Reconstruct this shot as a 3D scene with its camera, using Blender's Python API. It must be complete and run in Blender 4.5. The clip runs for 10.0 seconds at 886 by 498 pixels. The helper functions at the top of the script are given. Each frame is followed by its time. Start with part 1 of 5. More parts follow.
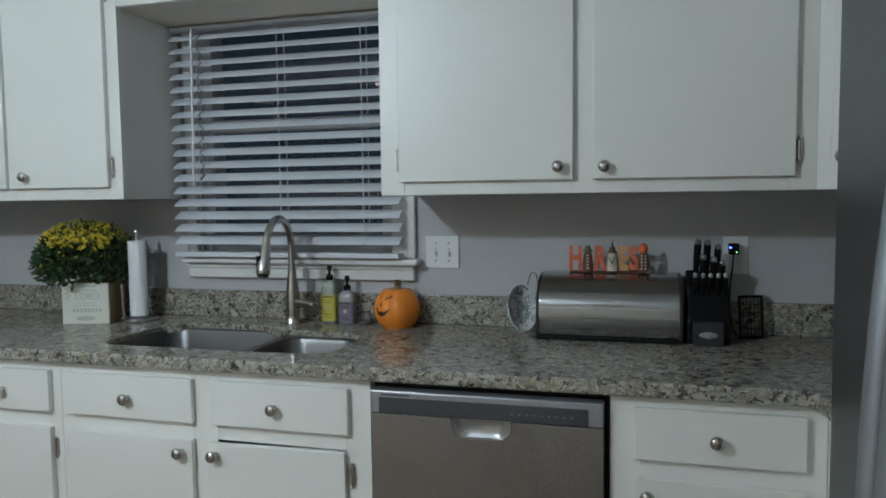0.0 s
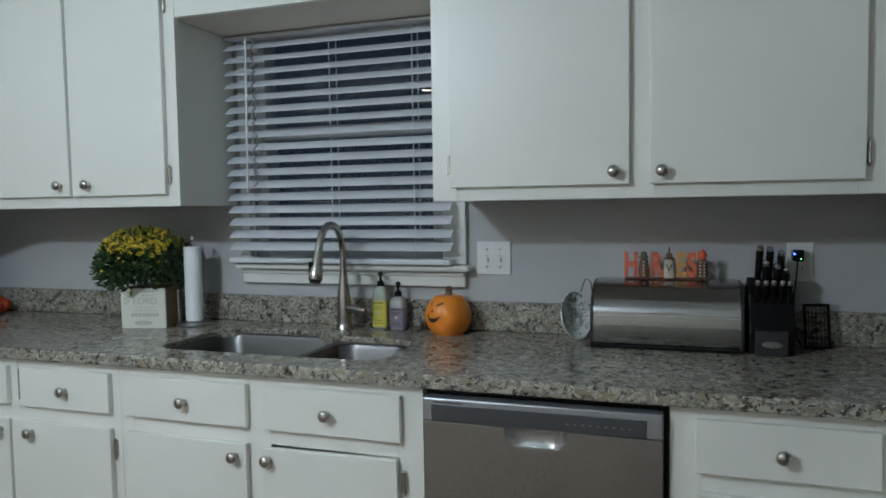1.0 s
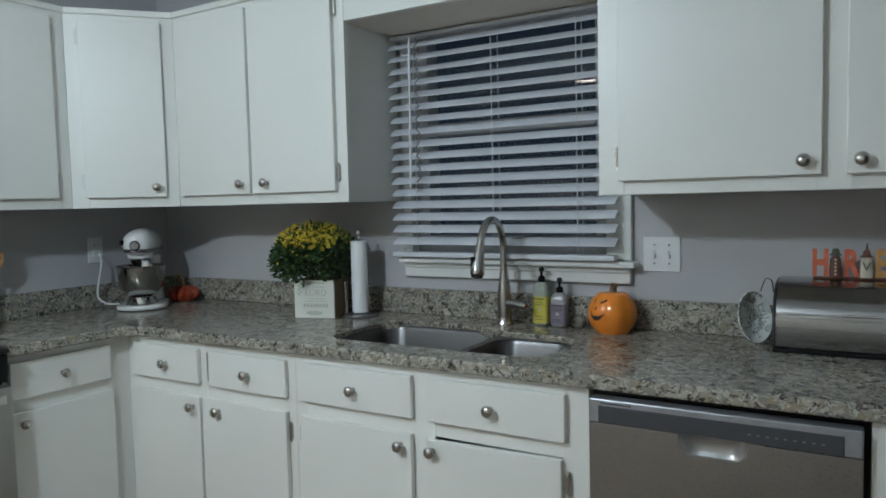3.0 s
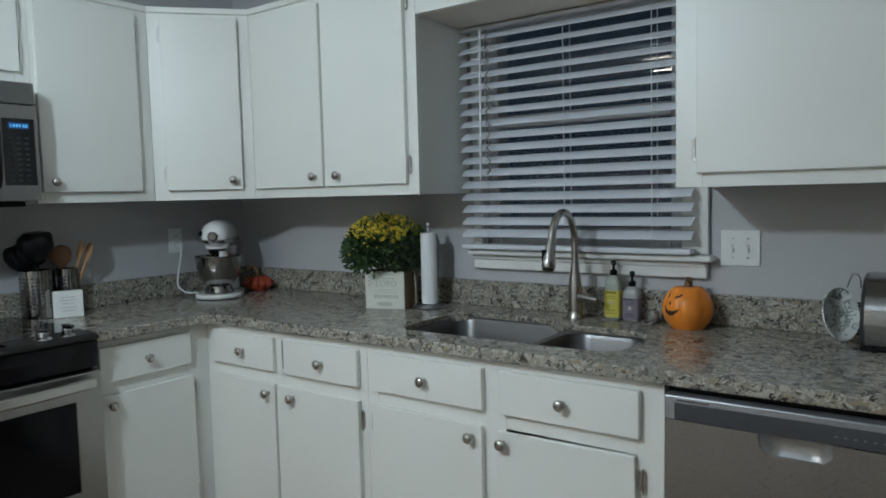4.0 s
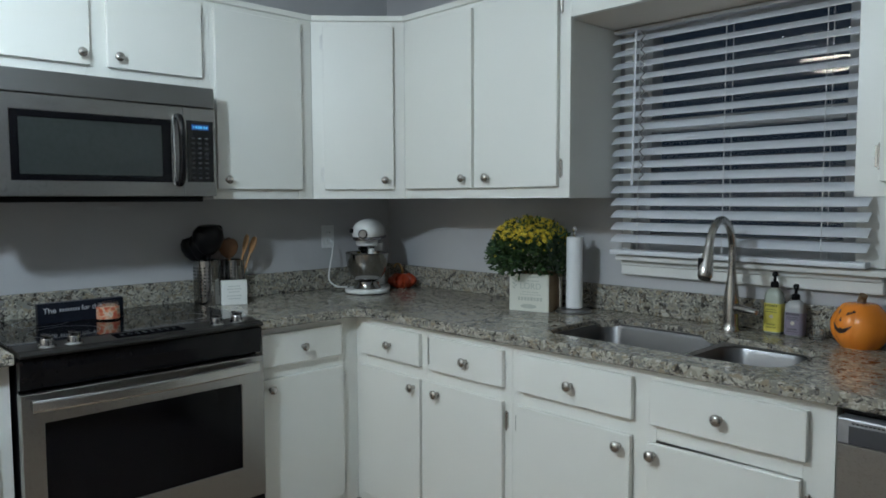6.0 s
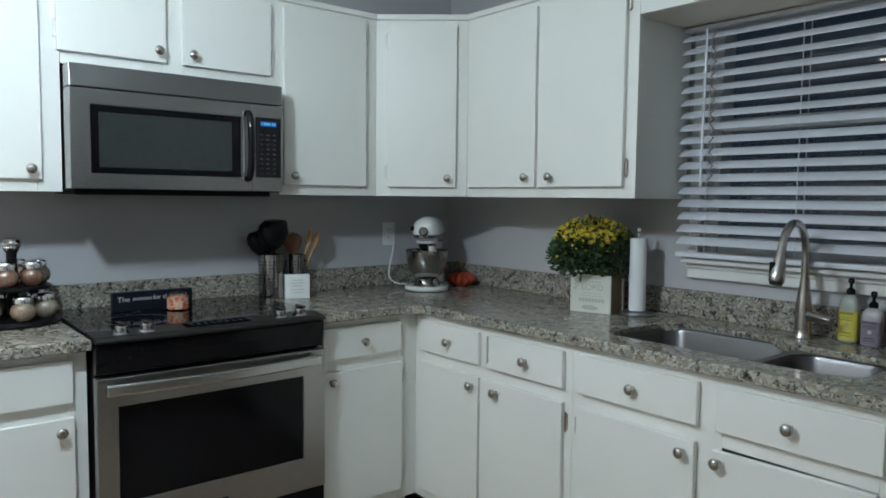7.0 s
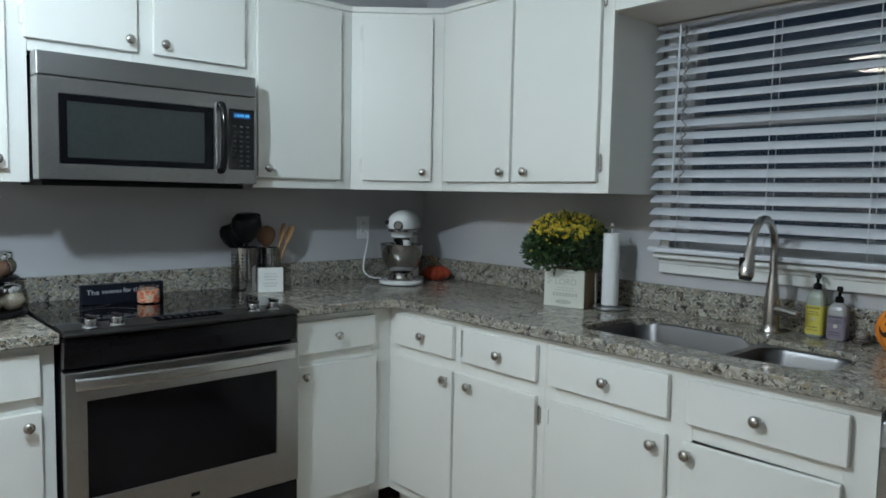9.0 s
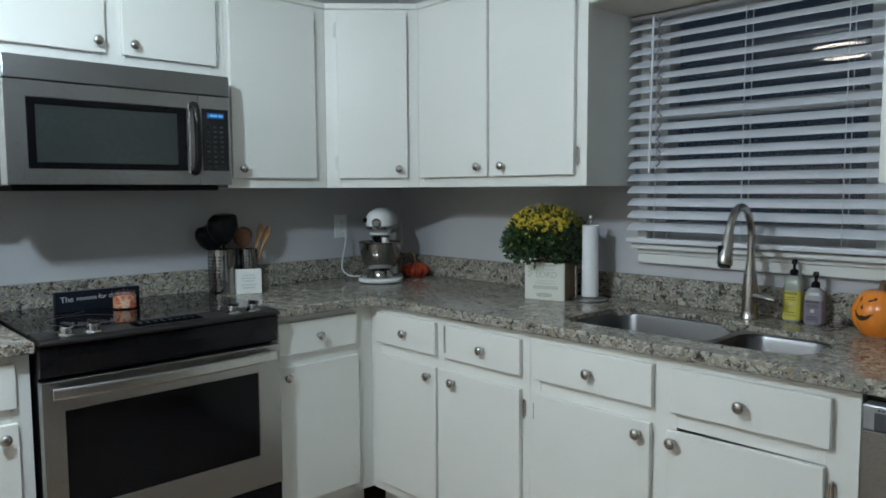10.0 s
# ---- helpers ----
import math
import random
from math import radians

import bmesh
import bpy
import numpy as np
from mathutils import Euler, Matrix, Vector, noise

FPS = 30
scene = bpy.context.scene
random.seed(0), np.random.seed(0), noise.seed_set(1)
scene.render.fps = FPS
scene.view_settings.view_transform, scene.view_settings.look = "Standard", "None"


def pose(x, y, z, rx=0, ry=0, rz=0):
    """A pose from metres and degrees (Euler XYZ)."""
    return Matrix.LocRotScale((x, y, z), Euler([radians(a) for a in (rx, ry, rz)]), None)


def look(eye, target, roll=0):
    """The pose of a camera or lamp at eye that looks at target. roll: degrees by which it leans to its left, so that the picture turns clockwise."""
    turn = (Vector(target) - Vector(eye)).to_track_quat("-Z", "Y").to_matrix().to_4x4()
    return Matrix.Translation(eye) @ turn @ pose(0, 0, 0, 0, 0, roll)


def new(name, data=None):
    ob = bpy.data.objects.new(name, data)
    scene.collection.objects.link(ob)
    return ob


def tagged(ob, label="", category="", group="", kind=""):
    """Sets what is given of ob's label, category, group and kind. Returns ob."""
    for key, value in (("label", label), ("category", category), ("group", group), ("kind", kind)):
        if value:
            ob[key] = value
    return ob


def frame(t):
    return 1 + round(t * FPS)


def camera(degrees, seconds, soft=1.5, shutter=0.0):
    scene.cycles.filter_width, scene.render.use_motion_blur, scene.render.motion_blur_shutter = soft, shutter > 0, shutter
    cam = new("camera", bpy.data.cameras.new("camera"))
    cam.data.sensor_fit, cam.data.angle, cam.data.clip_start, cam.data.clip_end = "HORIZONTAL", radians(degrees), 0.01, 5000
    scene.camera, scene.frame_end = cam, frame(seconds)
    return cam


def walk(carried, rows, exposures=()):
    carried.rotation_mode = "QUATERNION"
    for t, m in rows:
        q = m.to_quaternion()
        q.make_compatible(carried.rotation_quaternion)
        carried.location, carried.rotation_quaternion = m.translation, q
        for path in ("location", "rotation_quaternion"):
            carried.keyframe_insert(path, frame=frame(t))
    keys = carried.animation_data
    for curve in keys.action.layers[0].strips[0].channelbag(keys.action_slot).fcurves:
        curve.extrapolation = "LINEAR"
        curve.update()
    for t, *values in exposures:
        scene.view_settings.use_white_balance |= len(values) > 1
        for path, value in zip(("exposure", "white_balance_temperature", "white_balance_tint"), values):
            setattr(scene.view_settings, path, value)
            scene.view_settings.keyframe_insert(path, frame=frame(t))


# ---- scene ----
cam = camera(63.6, 10.0, 1.7)
PATH = [
    (0, (3.096, -2.331, 1.342), (2.569, -0.407, 1.203), -0.7),
    (0.5, (3.087, -2.325, 1.343), (2.547, -0.403, 1.218), -0.7),
    (1, (3.073, -2.318, 1.341), (2.423, -0.43, 1.221), -0.9),
    (1.5, (3.06, -2.308, 1.34), (2.316, -0.456, 1.213), -0.9),
    (2, (3.049, -2.306, 1.345), (2.203, -0.498, 1.212), -1.4),
    (2.5, (3.037, -2.308, 1.343), (2.097, -0.547, 1.217), -1.4),
    (4, (3.006, -2.327, 1.351), (1.834, -0.714, 1.2), -1.4),
    (4.5, (2.995, -2.345, 1.35), (1.764, -0.776, 1.198), -1.4),
    (5, (2.981, -2.361, 1.354), (1.684, -0.846, 1.202), -1.5),
    (5.5, (2.972, -2.374, 1.351), (1.603, -0.924, 1.206), -0.8),
    (6, (2.962, -2.391, 1.353), (1.524, -1.008, 1.213), -0.2),
    (7.5, (2.946, -2.411, 1.345), (1.389, -1.164, 1.202), 0.8),
    (8, (2.946, -2.414, 1.344), (1.41, -1.141, 1.196), 1.1),
    (8.5, (2.946, -2.41, 1.341), (1.43, -1.114, 1.191), 1.2),
    (9, (2.948, -2.408, 1.343), (1.454, -1.087, 1.189), 1.1),
    (9.5, (2.939, -2.413, 1.343), (1.473, -1.062, 1.185), 1.0),
    (10, (2.928, -2.418, 1.342), (1.483, -1.045, 1.178), -0.3),
]
walk(cam, [(t, look(eye, target, roll)) for t, eye, target, roll in PATH], [(0.0, -0.04), (2.5, 0.0), (4.5, -0.11), (6.0, -0.05), (8.0, 0.09), (10.0, 0.07)])

# ---- world and lamps ----
world = bpy.data.worlds.new("night")
scene.world = world
world.use_nodes = True
world.node_tree.nodes["Background"].inputs[0].default_value = (0.006, 0.011, 0.019, 1)
world.node_tree.nodes["Background"].inputs[1].default_value = 1.0
LAMP_STRENGTH = 425.0
DOME_STRENGTH = 21.0
DOME_COLOUR = (1.0, 0.91, 0.76)
LAMP_COLOUR = (0.80, 1.0, 1.16)
SPOT_STRENGTH = 25.0

# ---- materials ----


def shader(name, colour, rough=0.5, metal=0.0, **more):
    """A material with a Principled BSDF. Returns material, nodes, links and the shader node."""
    m = bpy.data.materials.new(name)
    m.use_nodes = True
    nt = m.node_tree
    b = nt.nodes["Principled BSDF"]
    b.inputs["Base Color"].default_value = (*colour, 1)
    b.inputs["Roughness"].default_value = rough
    b.inputs["Metallic"].default_value = metal
    for k, v in more.items():
        b.inputs[k.replace("_", " ")].default_value = v
    return m, nt.nodes, nt.links, b


def coords(n, l, scale=(1, 1, 1)):
    tc, mp = n.new("ShaderNodeTexCoord"), n.new("ShaderNodeMapping")
    mp.inputs["Scale"].default_value = scale
    l.new(tc.outputs["Object"], mp.inputs["Vector"])
    return mp.outputs["Vector"]


def noise_tex(n, l, vec, scale, detail=4, rough=0.5, dist=0.0):
    t = n.new("ShaderNodeTexNoise")
    t.inputs["Scale"].default_value, t.inputs["Detail"].default_value = scale, detail
    t.inputs["Roughness"].default_value, t.inputs["Distortion"].default_value = rough, dist
    l.new(vec, t.inputs["Vector"])
    return t.outputs["Fac"]


def ramp(n, l, fac, stops, smooth=True):
    r = n.new("ShaderNodeValToRGB")
    if not smooth:
        r.color_ramp.interpolation = "CONSTANT"
    while len(r.color_ramp.elements) < len(stops):
        r.color_ramp.elements.new(0.5)
    for e, (p, c) in zip(r.color_ramp.elements, stops):
        e.position, e.color = p, (*c, 1) if len(c) == 3 else c
    l.new(fac, r.inputs["Fac"])
    return r.outputs["Color"]


def bump(n, l, b, height, strength, distance):
    k = n.new("ShaderNodeBump")
    k.inputs["Strength"].default_value, k.inputs["Distance"].default_value = strength, distance
    l.new(height, k.inputs["Height"])
    l.new(k.outputs["Normal"], b.inputs["Normal"])


def mix(n, l, fac, a, c):
    x = n.new("ShaderNodeMix")
    x.data_type = "RGBA"
    for s, v in ((x.inputs["Factor"], fac), (x.inputs["A"], a), (x.inputs["B"], c)):
        if isinstance(v, (int, float)):
            s.default_value = v
        elif isinstance(v, tuple):
            s.default_value = (*v, 1)
        else:
            l.new(v, s)
    return x.outputs["Result"]


def grey(v):
    return (v, v, v)


def painted(name, colour, rough, var=0.04, bumps=0.12, scale=140, brush=(1, 1, 1)):
    m, n, l, b = shader(name, colour, rough)
    v = coords(n, l, brush)
    big = noise_tex(n, l, coords(n, l), 2.3, 3)
    lo = tuple(c * (1 - var) for c in colour)
    hi = tuple(min(1, c * (1 + var)) for c in colour)
    l.new(ramp(n, l, big, [(0.3, lo), (0.7, hi)]), b.inputs["Base Color"])
    fine = noise_tex(n, l, v, scale, 3)
    l.new(ramp(n, l, noise_tex(n, l, coords(n, l), 7, 3), [(0.3, grey(rough - 0.01)), (0.7, grey(rough + 0.015))]), b.inputs["Roughness"])
    bump(n, l, b, fine, bumps, 0.002)
    return m


def plain(name, colour, rough=0.4, metal=0.0, var=0.06, scale=60, **more):
    m, n, l, b = shader(name, colour, rough, metal, **more)
    f = noise_tex(n, l, coords(n, l), scale, 3)
    l.new(ramp(n, l, f, [(0.3, tuple(c * (1 - var) for c in colour)), (0.7, tuple(min(1, c * (1 + var)) for c in colour))]), b.inputs["Base Color"])
    return m


def brushed(name, colour, rough, stretch, strength=0.08):
    m, n, l, b = shader(name, colour, rough, 1.0)
    f = noise_tex(n, l, coords(n, l, stretch), 90, 4, 0.6)
    g = noise_tex(n, l, coords(n, l), 3, 3)
    l.new(ramp(n, l, f, [(0.25, grey(rough - 0.07)), (0.75, grey(rough + 0.09))]), b.inputs["Roughness"])
    l.new(ramp(n, l, g, [(0.3, tuple(c * 0.93 for c in colour)), (0.7, tuple(min(1, c * 1.05) for c in colour))]), b.inputs["Base Color"])
    bump(n, l, b, f, strength, 0.001)
    return m


def granite():
    m, n, l, b = shader("granite", (0.4, 0.38, 0.33), 0.16)
    v = coords(n, l, (1.0, 1.0, 1.25))
    warp = n.new("ShaderNodeTexNoise")
    warp.inputs["Scale"].default_value, warp.inputs["Detail"].default_value = 26, 3
    l.new(v, warp.inputs["Vector"])
    add = n.new("ShaderNodeMixRGB")
    add.blend_type, add.inputs["Fac"].default_value = "LINEAR_LIGHT", 0.035
    l.new(v, add.inputs["Color1"])
    l.new(warp.outputs["Color"], add.inputs["Color2"])
    wv = add.outputs["Color"]

    def cells(scale):
        t = n.new("ShaderNodeTexVoronoi")
        t.inputs["Scale"].default_value = scale
        l.new(wv, t.inputs["Vector"])
        s = n.new("ShaderNodeSeparateColor")
        l.new(t.outputs["Color"], s.inputs["Color"])
        return s.outputs["Red"], s.outputs["Green"]

    r1, g1 = cells(70)
    r2, g2 = cells(150)
    cream = ramp(n, l, r1, [(0.0, (0.30, 0.275, 0.225)), (0.30, (0.40, 0.37, 0.31)), (0.52, (0.23, 0.22, 0.19)), (0.74, (0.28, 0.235, 0.17)), (0.9, (0.22, 0.215, 0.20))], False)
    dark = ramp(n, l, g1, [(0.0, (0.035, 0.032, 0.028)), (0.40, (0.105, 0.088, 0.068)), (0.70, (0.17, 0.16, 0.145))], False)
    zone = noise_tex(n, l, coords(n, l), 34, 5, 0.66, 0.6)
    c = mix(n, l, ramp(n, l, zone, [(0.535, grey(0)), (0.60, grey(1))]), cream, dark)
    fleck = ramp(n, l, r2, [(0.0, grey(0)), (0.90, grey(1))], False)
    c = mix(n, l, fleck, c, (0.06, 0.055, 0.05))
    light = ramp(n, l, g2, [(0.0, grey(0)), (0.90, grey(1))], False)
    c = mix(n, l, light, c, (0.46, 0.43, 0.37))
    l.new(c, b.inputs["Base Color"])
    l.new(ramp(n, l, noise_tex(n, l, coords(n, l), 9, 3), [(0.3, grey(0.12)), (0.7, grey(0.22))]), b.inputs["Roughness"])
    return m


def wood_floor():
    m, n, l, b = shader("floor_boards", (0.2, 0.15, 0.11), 0.4)
    g = noise_tex(n, l, coords(n, l, (2, 30, 1)), 6, 5, 0.6)
    l.new(ramp(n, l, g, [(0.3, (0.19, 0.135, 0.098)), (0.7, (0.34, 0.255, 0.19))]), b.inputs["Base Color"])
    bump(n, l, b, g, 0.1, 0.002)
    return m


def glowing(name, colour, strength, base=0.8):
    m = bpy.data.materials.new(name)
    m.use_nodes = True
    b = m.node_tree.nodes["Principled BSDF"]
    b.inputs["Base Color"].default_value = (base, base, base, 1)
    b.inputs["Emission Color"].default_value = (*colour, 1)
    b.inputs["Emission Strength"].default_value = strength
    return m


def glass(name, colour=(1, 1, 1), rough=0.0, ior=1.45):
    m, n, l, b = shader(name, colour, rough, 0.0, IOR=ior)
    b.inputs["Transmission Weight"].default_value = 1.0
    return m


WHITE = painted("cabinet_paint", (0.80, 0.80, 0.75), 0.38, 0.012, 0.06, 60, (1, 1, 0.25))
TRIM = painted("trim_paint", (0.76, 0.76, 0.73), 0.38, 0.03, 0.1, 90)
WALL = painted("wall_paint", (0.49, 0.486, 0.494), 0.62, 0.03, 0.35, 220)
CEIL = painted("ceiling_paint", (0.78, 0.78, 0.76), 0.8, 0.03, 0.5, 120)
# pale warm colour for the unseen rear wall, chosen to bounce warm fill light
BOUNCE_WALL = painted("bounce_wall_paint", (0.80, 0.75, 0.68), 0.7, 0.03, 0.3, 150)
UNDER = painted("cabinet_underside", (0.70, 0.64, 0.56), 0.6, 0.06)
# brown tone that paints the warm shade under the counter overhang
SHADE_STRIP = painted("subtop_shade", (0.47, 0.385, 0.31), 0.6, 0.08, 0.15, 80)
GRANITE = granite()
FLOOR = wood_floor()
STEEL = brushed("brushed_steel", (0.33, 0.331, 0.333), 0.30, (1, 1, 18))
STEEL_H = brushed("brushed_steel_across", (0.37, 0.365, 0.355), 0.30, (18, 18, 1))
DARKSTEEL = brushed("dark_steel", (0.30, 0.30, 0.30), 0.32, (1, 1, 14))
SINKSTEEL = brushed("sink_steel", (0.15, 0.15, 0.152), 0.34, (10, 1, 1), 0.02)
NICKEL = plain("brushed_nickel", (0.50, 0.475, 0.445), 0.25, 1.0, 0.04, 12)
CHROME = plain("chrome", (0.75, 0.75, 0.76), 0.08, 1.0, 0.03)
BLACK = plain("black_plastic", (0.006, 0.006, 0.007), 0.34, Specular_IOR_Level=0.16)
BLACKGLASS = plain("black_glass", (0.006, 0.006, 0.007), 0.06)
GREYPANEL = plain("grey_panel", (0.055, 0.057, 0.064), 0.3)
MWGLASS = plain("microwave_window", (0.026, 0.031, 0.030), 0.2)
DARKVOID = plain("dark_gap", (0.01, 0.01, 0.01), 0.8)
BLIND = painted("blind_vinyl", (0.69, 0.705, 0.74), 0.35, 0.02, 0.05)
CORD = plain("cord_white", (0.7, 0.7, 0.7), 0.6)
VINYL = painted("window_vinyl", (0.62, 0.63, 0.64), 0.45, 0.03, 0.05)
PANE = glass("window_glass")
LAMP = glowing("lamp_diffuser", LAMP_COLOUR, LAMP_STRENGTH)
DOME = glowing("dome_glass", DOME_COLOUR, DOME_STRENGTH)
SPOT = glowing("spot_lens", LAMP_COLOUR, SPOT_STRENGTH)
PLATE = plain("switch_plate_plastic", (0.78, 0.79, 0.78), 0.3, 0, 0.02)

# ---- mesh helpers ----


def to_object(name, bm, material, parent=None, label="", smooth=False):
    bmesh.ops.recalc_face_normals(bm, faces=bm.faces)
    me = bpy.data.meshes.new(name)
    bm.to_mesh(me)
    bm.free()
    if smooth:
        for p in me.polygons:
            p.use_smooth = True
        me.set_sharp_from_angle(angle=radians(35))
    me.materials.append(material)
    ob = new(name, me)
    if parent:
        ob.parent = parent
        ob.matrix_parent_inverse = Matrix.Translation(parent.location).inverted() if parent.type == "EMPTY" else Matrix.Identity(4)
    return tagged(ob, label)


def part(name, bm, material, parent, label="", smooth=False):
    """One mesh in world coordinates, under a thing (an Empty) or a part (a mesh at the origin)."""
    return to_object(name, bm, material, parent, label, smooth)


def thing(name, at, label, category, group=""):
    e = new(name)
    e.empty_display_size = 0.05
    e.location = at
    return tagged(e, label, category, group)


def solid(name, bm, material, kind="structure", label="", category="", smooth=False):
    return tagged(to_object(name, bm, material, None, "", smooth), label, category, "", kind)


def box(lo, hi, bevel=0.0, seg=2, bm=None, m=None):
    """A box between two corners, its edges rounded; added to bm where one is given; m: a turn or shift of it."""
    t = bmesh.new()
    bmesh.ops.create_cube(t, size=1.0)
    for v in t.verts:
        v.co = Vector([(lo[i] + hi[i]) / 2 + v.co[i] * abs(hi[i] - lo[i]) for i in range(3)])
    if bevel:
        bmesh.ops.bevel(t, geom=list(t.edges), offset=bevel, segments=seg, profile=0.5, affect="EDGES")
    return join(bm, t, m)


def join(bm, t, m=None):
    if m is not None:
        bmesh.ops.transform(t, matrix=m, verts=t.verts)
    if bm is None:
        return t
    me = bpy.data.meshes.new("tmp")
    t.to_mesh(me)
    t.free()
    bm.from_mesh(me)
    bpy.data.meshes.remove(me)
    return bm


def lathe(profile, n=32, bm=None, m=None, close=True):
    """A turned shape round z, from (radius, height) pairs."""
    t = bmesh.new()
    rings = []
    for r, z in profile:
        if r < 1e-6:
            rings.append([t.verts.new((0, 0, z))])
        else:
            rings.append([t.verts.new((r * math.cos(a), r * math.sin(a), z)) for a in (2 * math.pi * i / n for i in range(n))])
    for a, b in zip(rings, rings[1:]):
        if len(a) == 1 and len(b) == 1:
            continue
        for i in range(n):
            j = (i + 1) % n
            if len(a) == 1:
                t.faces.new((a[0], b[i], b[j]))
            elif len(b) == 1:
                t.faces.new((a[i], a[j], b[0]))
            else:
                t.faces.new((a[i], a[j], b[j], b[i]))
    if close:
        for ring in (rings[0], rings[-1]):
            if len(ring) > 2:
                t.faces.new(ring)
    return join(bm, t, m)


def tube(points, radius, n=12, bm=None, m=None, caps=True):
    """A round bar along a line of points; radius: one number, or one for each point."""
    t = bmesh.new()
    pts = [Vector(p) for p in points]
    rad = radius if isinstance(radius, (list, tuple)) else [radius] * len(pts)
    up = Vector((0, 0, 1))
    rings, side = [], None
    for i, p in enumerate(pts):
        d = (pts[min(i + 1, len(pts) - 1)] - pts[max(i - 1, 0)]).normalized()
        if side is None:
            side = d.cross(up if abs(d.z) < 0.9 else Vector((1, 0, 0))).normalized()
        side = (side - d * side.dot(d)).normalized()
        other = d.cross(side)
        rings.append([t.verts.new(p + rad[i] * (math.cos(a) * side + math.sin(a) * other)) for a in (2 * math.pi * k / n for k in range(n))])
    for a, b in zip(rings, rings[1:]):
        for i in range(n):
            j = (i + 1) % n
            t.faces.new((a[i], a[j], b[j], b[i]))
    if caps:
        t.faces.new(rings[0])
        t.faces.new(rings[-1])
    return join(bm, t, m)


def smooth_line(points, steps=8):
    """Points of a curve that glides through the given ones."""
    p = [Vector(q) for q in points]
    p = [2 * p[0] - p[1], *p, 2 * p[-1] - p[-2]]
    out = []
    for i in range(1, len(p) - 2):
        for k in range(steps):
            t = k / steps
            a, b, c, d = p[i - 1:i + 3]
            out.append(0.5 * ((2 * b) + (c - a) * t + (2 * a - 5 * b + 4 * c - d) * t * t + (3 * b - a - 3 * c + d) * t ** 3))
    return out + [p[-2]]


def slab(outer, holes, z0, z1, bevel=0.0, bm=None, m=None):
    """An upright prism over an outline with holes."""
    t = bmesh.new()
    loops = []
    for pts in (outer, *holes):
        vs = [t.verts.new((x, y, z1)) for x, y in pts]
        loops.append(vs)
        for a, b in zip(vs, vs[1:] + vs[:1]):
            t.edges.new((a, b))
    bmesh.ops.triangle_fill(t, use_beauty=True, use_dissolve=False, edges=list(t.edges))
    top = list(t.faces)
    low = {v: t.verts.new((v.co.x, v.co.y, z0)) for vs in loops for v in vs}
    for f in top:
        t.faces.new([low[v] for v in reversed(f.verts)])
    for vs in loops:
        for a, b in zip(vs, vs[1:] + vs[:1]):
            t.faces.new((a, b, low[b], low[a]))
    bmesh.ops.recalc_face_normals(t, faces=t.faces)
    if bevel:
        es = [e for e in t.edges if len(e.link_faces) == 2 and e.calc_face_angle() > 0.9 and abs(e.verts[0].co.z - e.verts[1].co.z) < 1e-6]
        bmesh.ops.bevel(t, geom=es, offset=bevel, segments=3, profile=0.5, affect="EDGES")
    return join(bm, t, m)


def rounded(x0, x1, y0, y1, r, n=6):
    """The outline of a rectangle with round corners."""
    out = []
    for cx, cy, a0 in ((x1 - r, y1 - r, 0), (x0 + r, y1 - r, 90), (x0 + r, y0 + r, 180), (x1 - r, y0 + r, 270)):
        for k in range(n + 1):
            a = radians(a0 + 90 * k / n)
            out.append((cx + r * math.cos(a), cy + r * math.sin(a)))
    return out


def lettering(text, size, depth, m, name, material, parent, label="", bold=0.0):
    """Raised letters, lying in the local x and y of m."""
    cu = bpy.data.curves.new("letters", "FONT")
    cu.body, cu.size, cu.extrude, cu.align_x, cu.align_y = text, size, depth, "CENTER", "CENTER"
    cu.offset = bold
    tmp = bpy.data.objects.new("letters", cu)
    me = bpy.data.meshes.new_from_object(tmp)
    bpy.data.objects.remove(tmp)
    b = bmesh.new()
    b.from_mesh(me)
    bpy.data.meshes.remove(me)
    bmesh.ops.transform(b, matrix=m, verts=b.verts)
    return part(name, b, material, parent, label)


# ---- structure ----
WX, WY, EX, SY, CH = 0.03, 0.03, 4.10, -4.5, 2.44
COUNTER, UP0, UP1 = 0.914, 1.355, 2.13
BF, UF = -0.615, -0.33          # faces of the base and upper units on the window wall
LBF, LUF = 0.600, 0.315         # and on the stove wall
RBF, RUF = 3.505, 3.80          # and opposite

solid("floor", box((-0.2, SY - 0.2, -0.1), (EX + 0.2, 0.3, 0.0)), FLOOR)
solid("ceiling", box((-0.2, SY - 0.2, CH), (EX + 0.2, 0.3, CH + 0.1)), CEIL)
W0, W1, WZ0, WZ1 = 1.50, 2.27, 1.14, 1.990        # window opening
w = box((-0.2, WY, 0), (W0, WY + 0.15, CH))
box((W1, WY, 0), (EX + 0.2, WY + 0.15, CH), bm=w)
box((W0, WY, 0), (W1, WY + 0.15, WZ0), bm=w)
box((W0, WY, WZ1), (W1, WY + 0.15, CH), bm=w)
solid("wall_north", w, WALL)
solid("wall_west", box((WX - 0.15, SY, 0), (WX, WY, CH)), WALL)
solid("wall_east", box((EX, SY, 0), (EX + 0.15, WY, CH)), WALL)
# unseen south wall, kept pale and warm as a reflector for the shaded areas
solid("wall_south", box((-0.2, SY - 0.15, 0), (EX + 0.2, SY, CH)), BOUNCE_WALL)

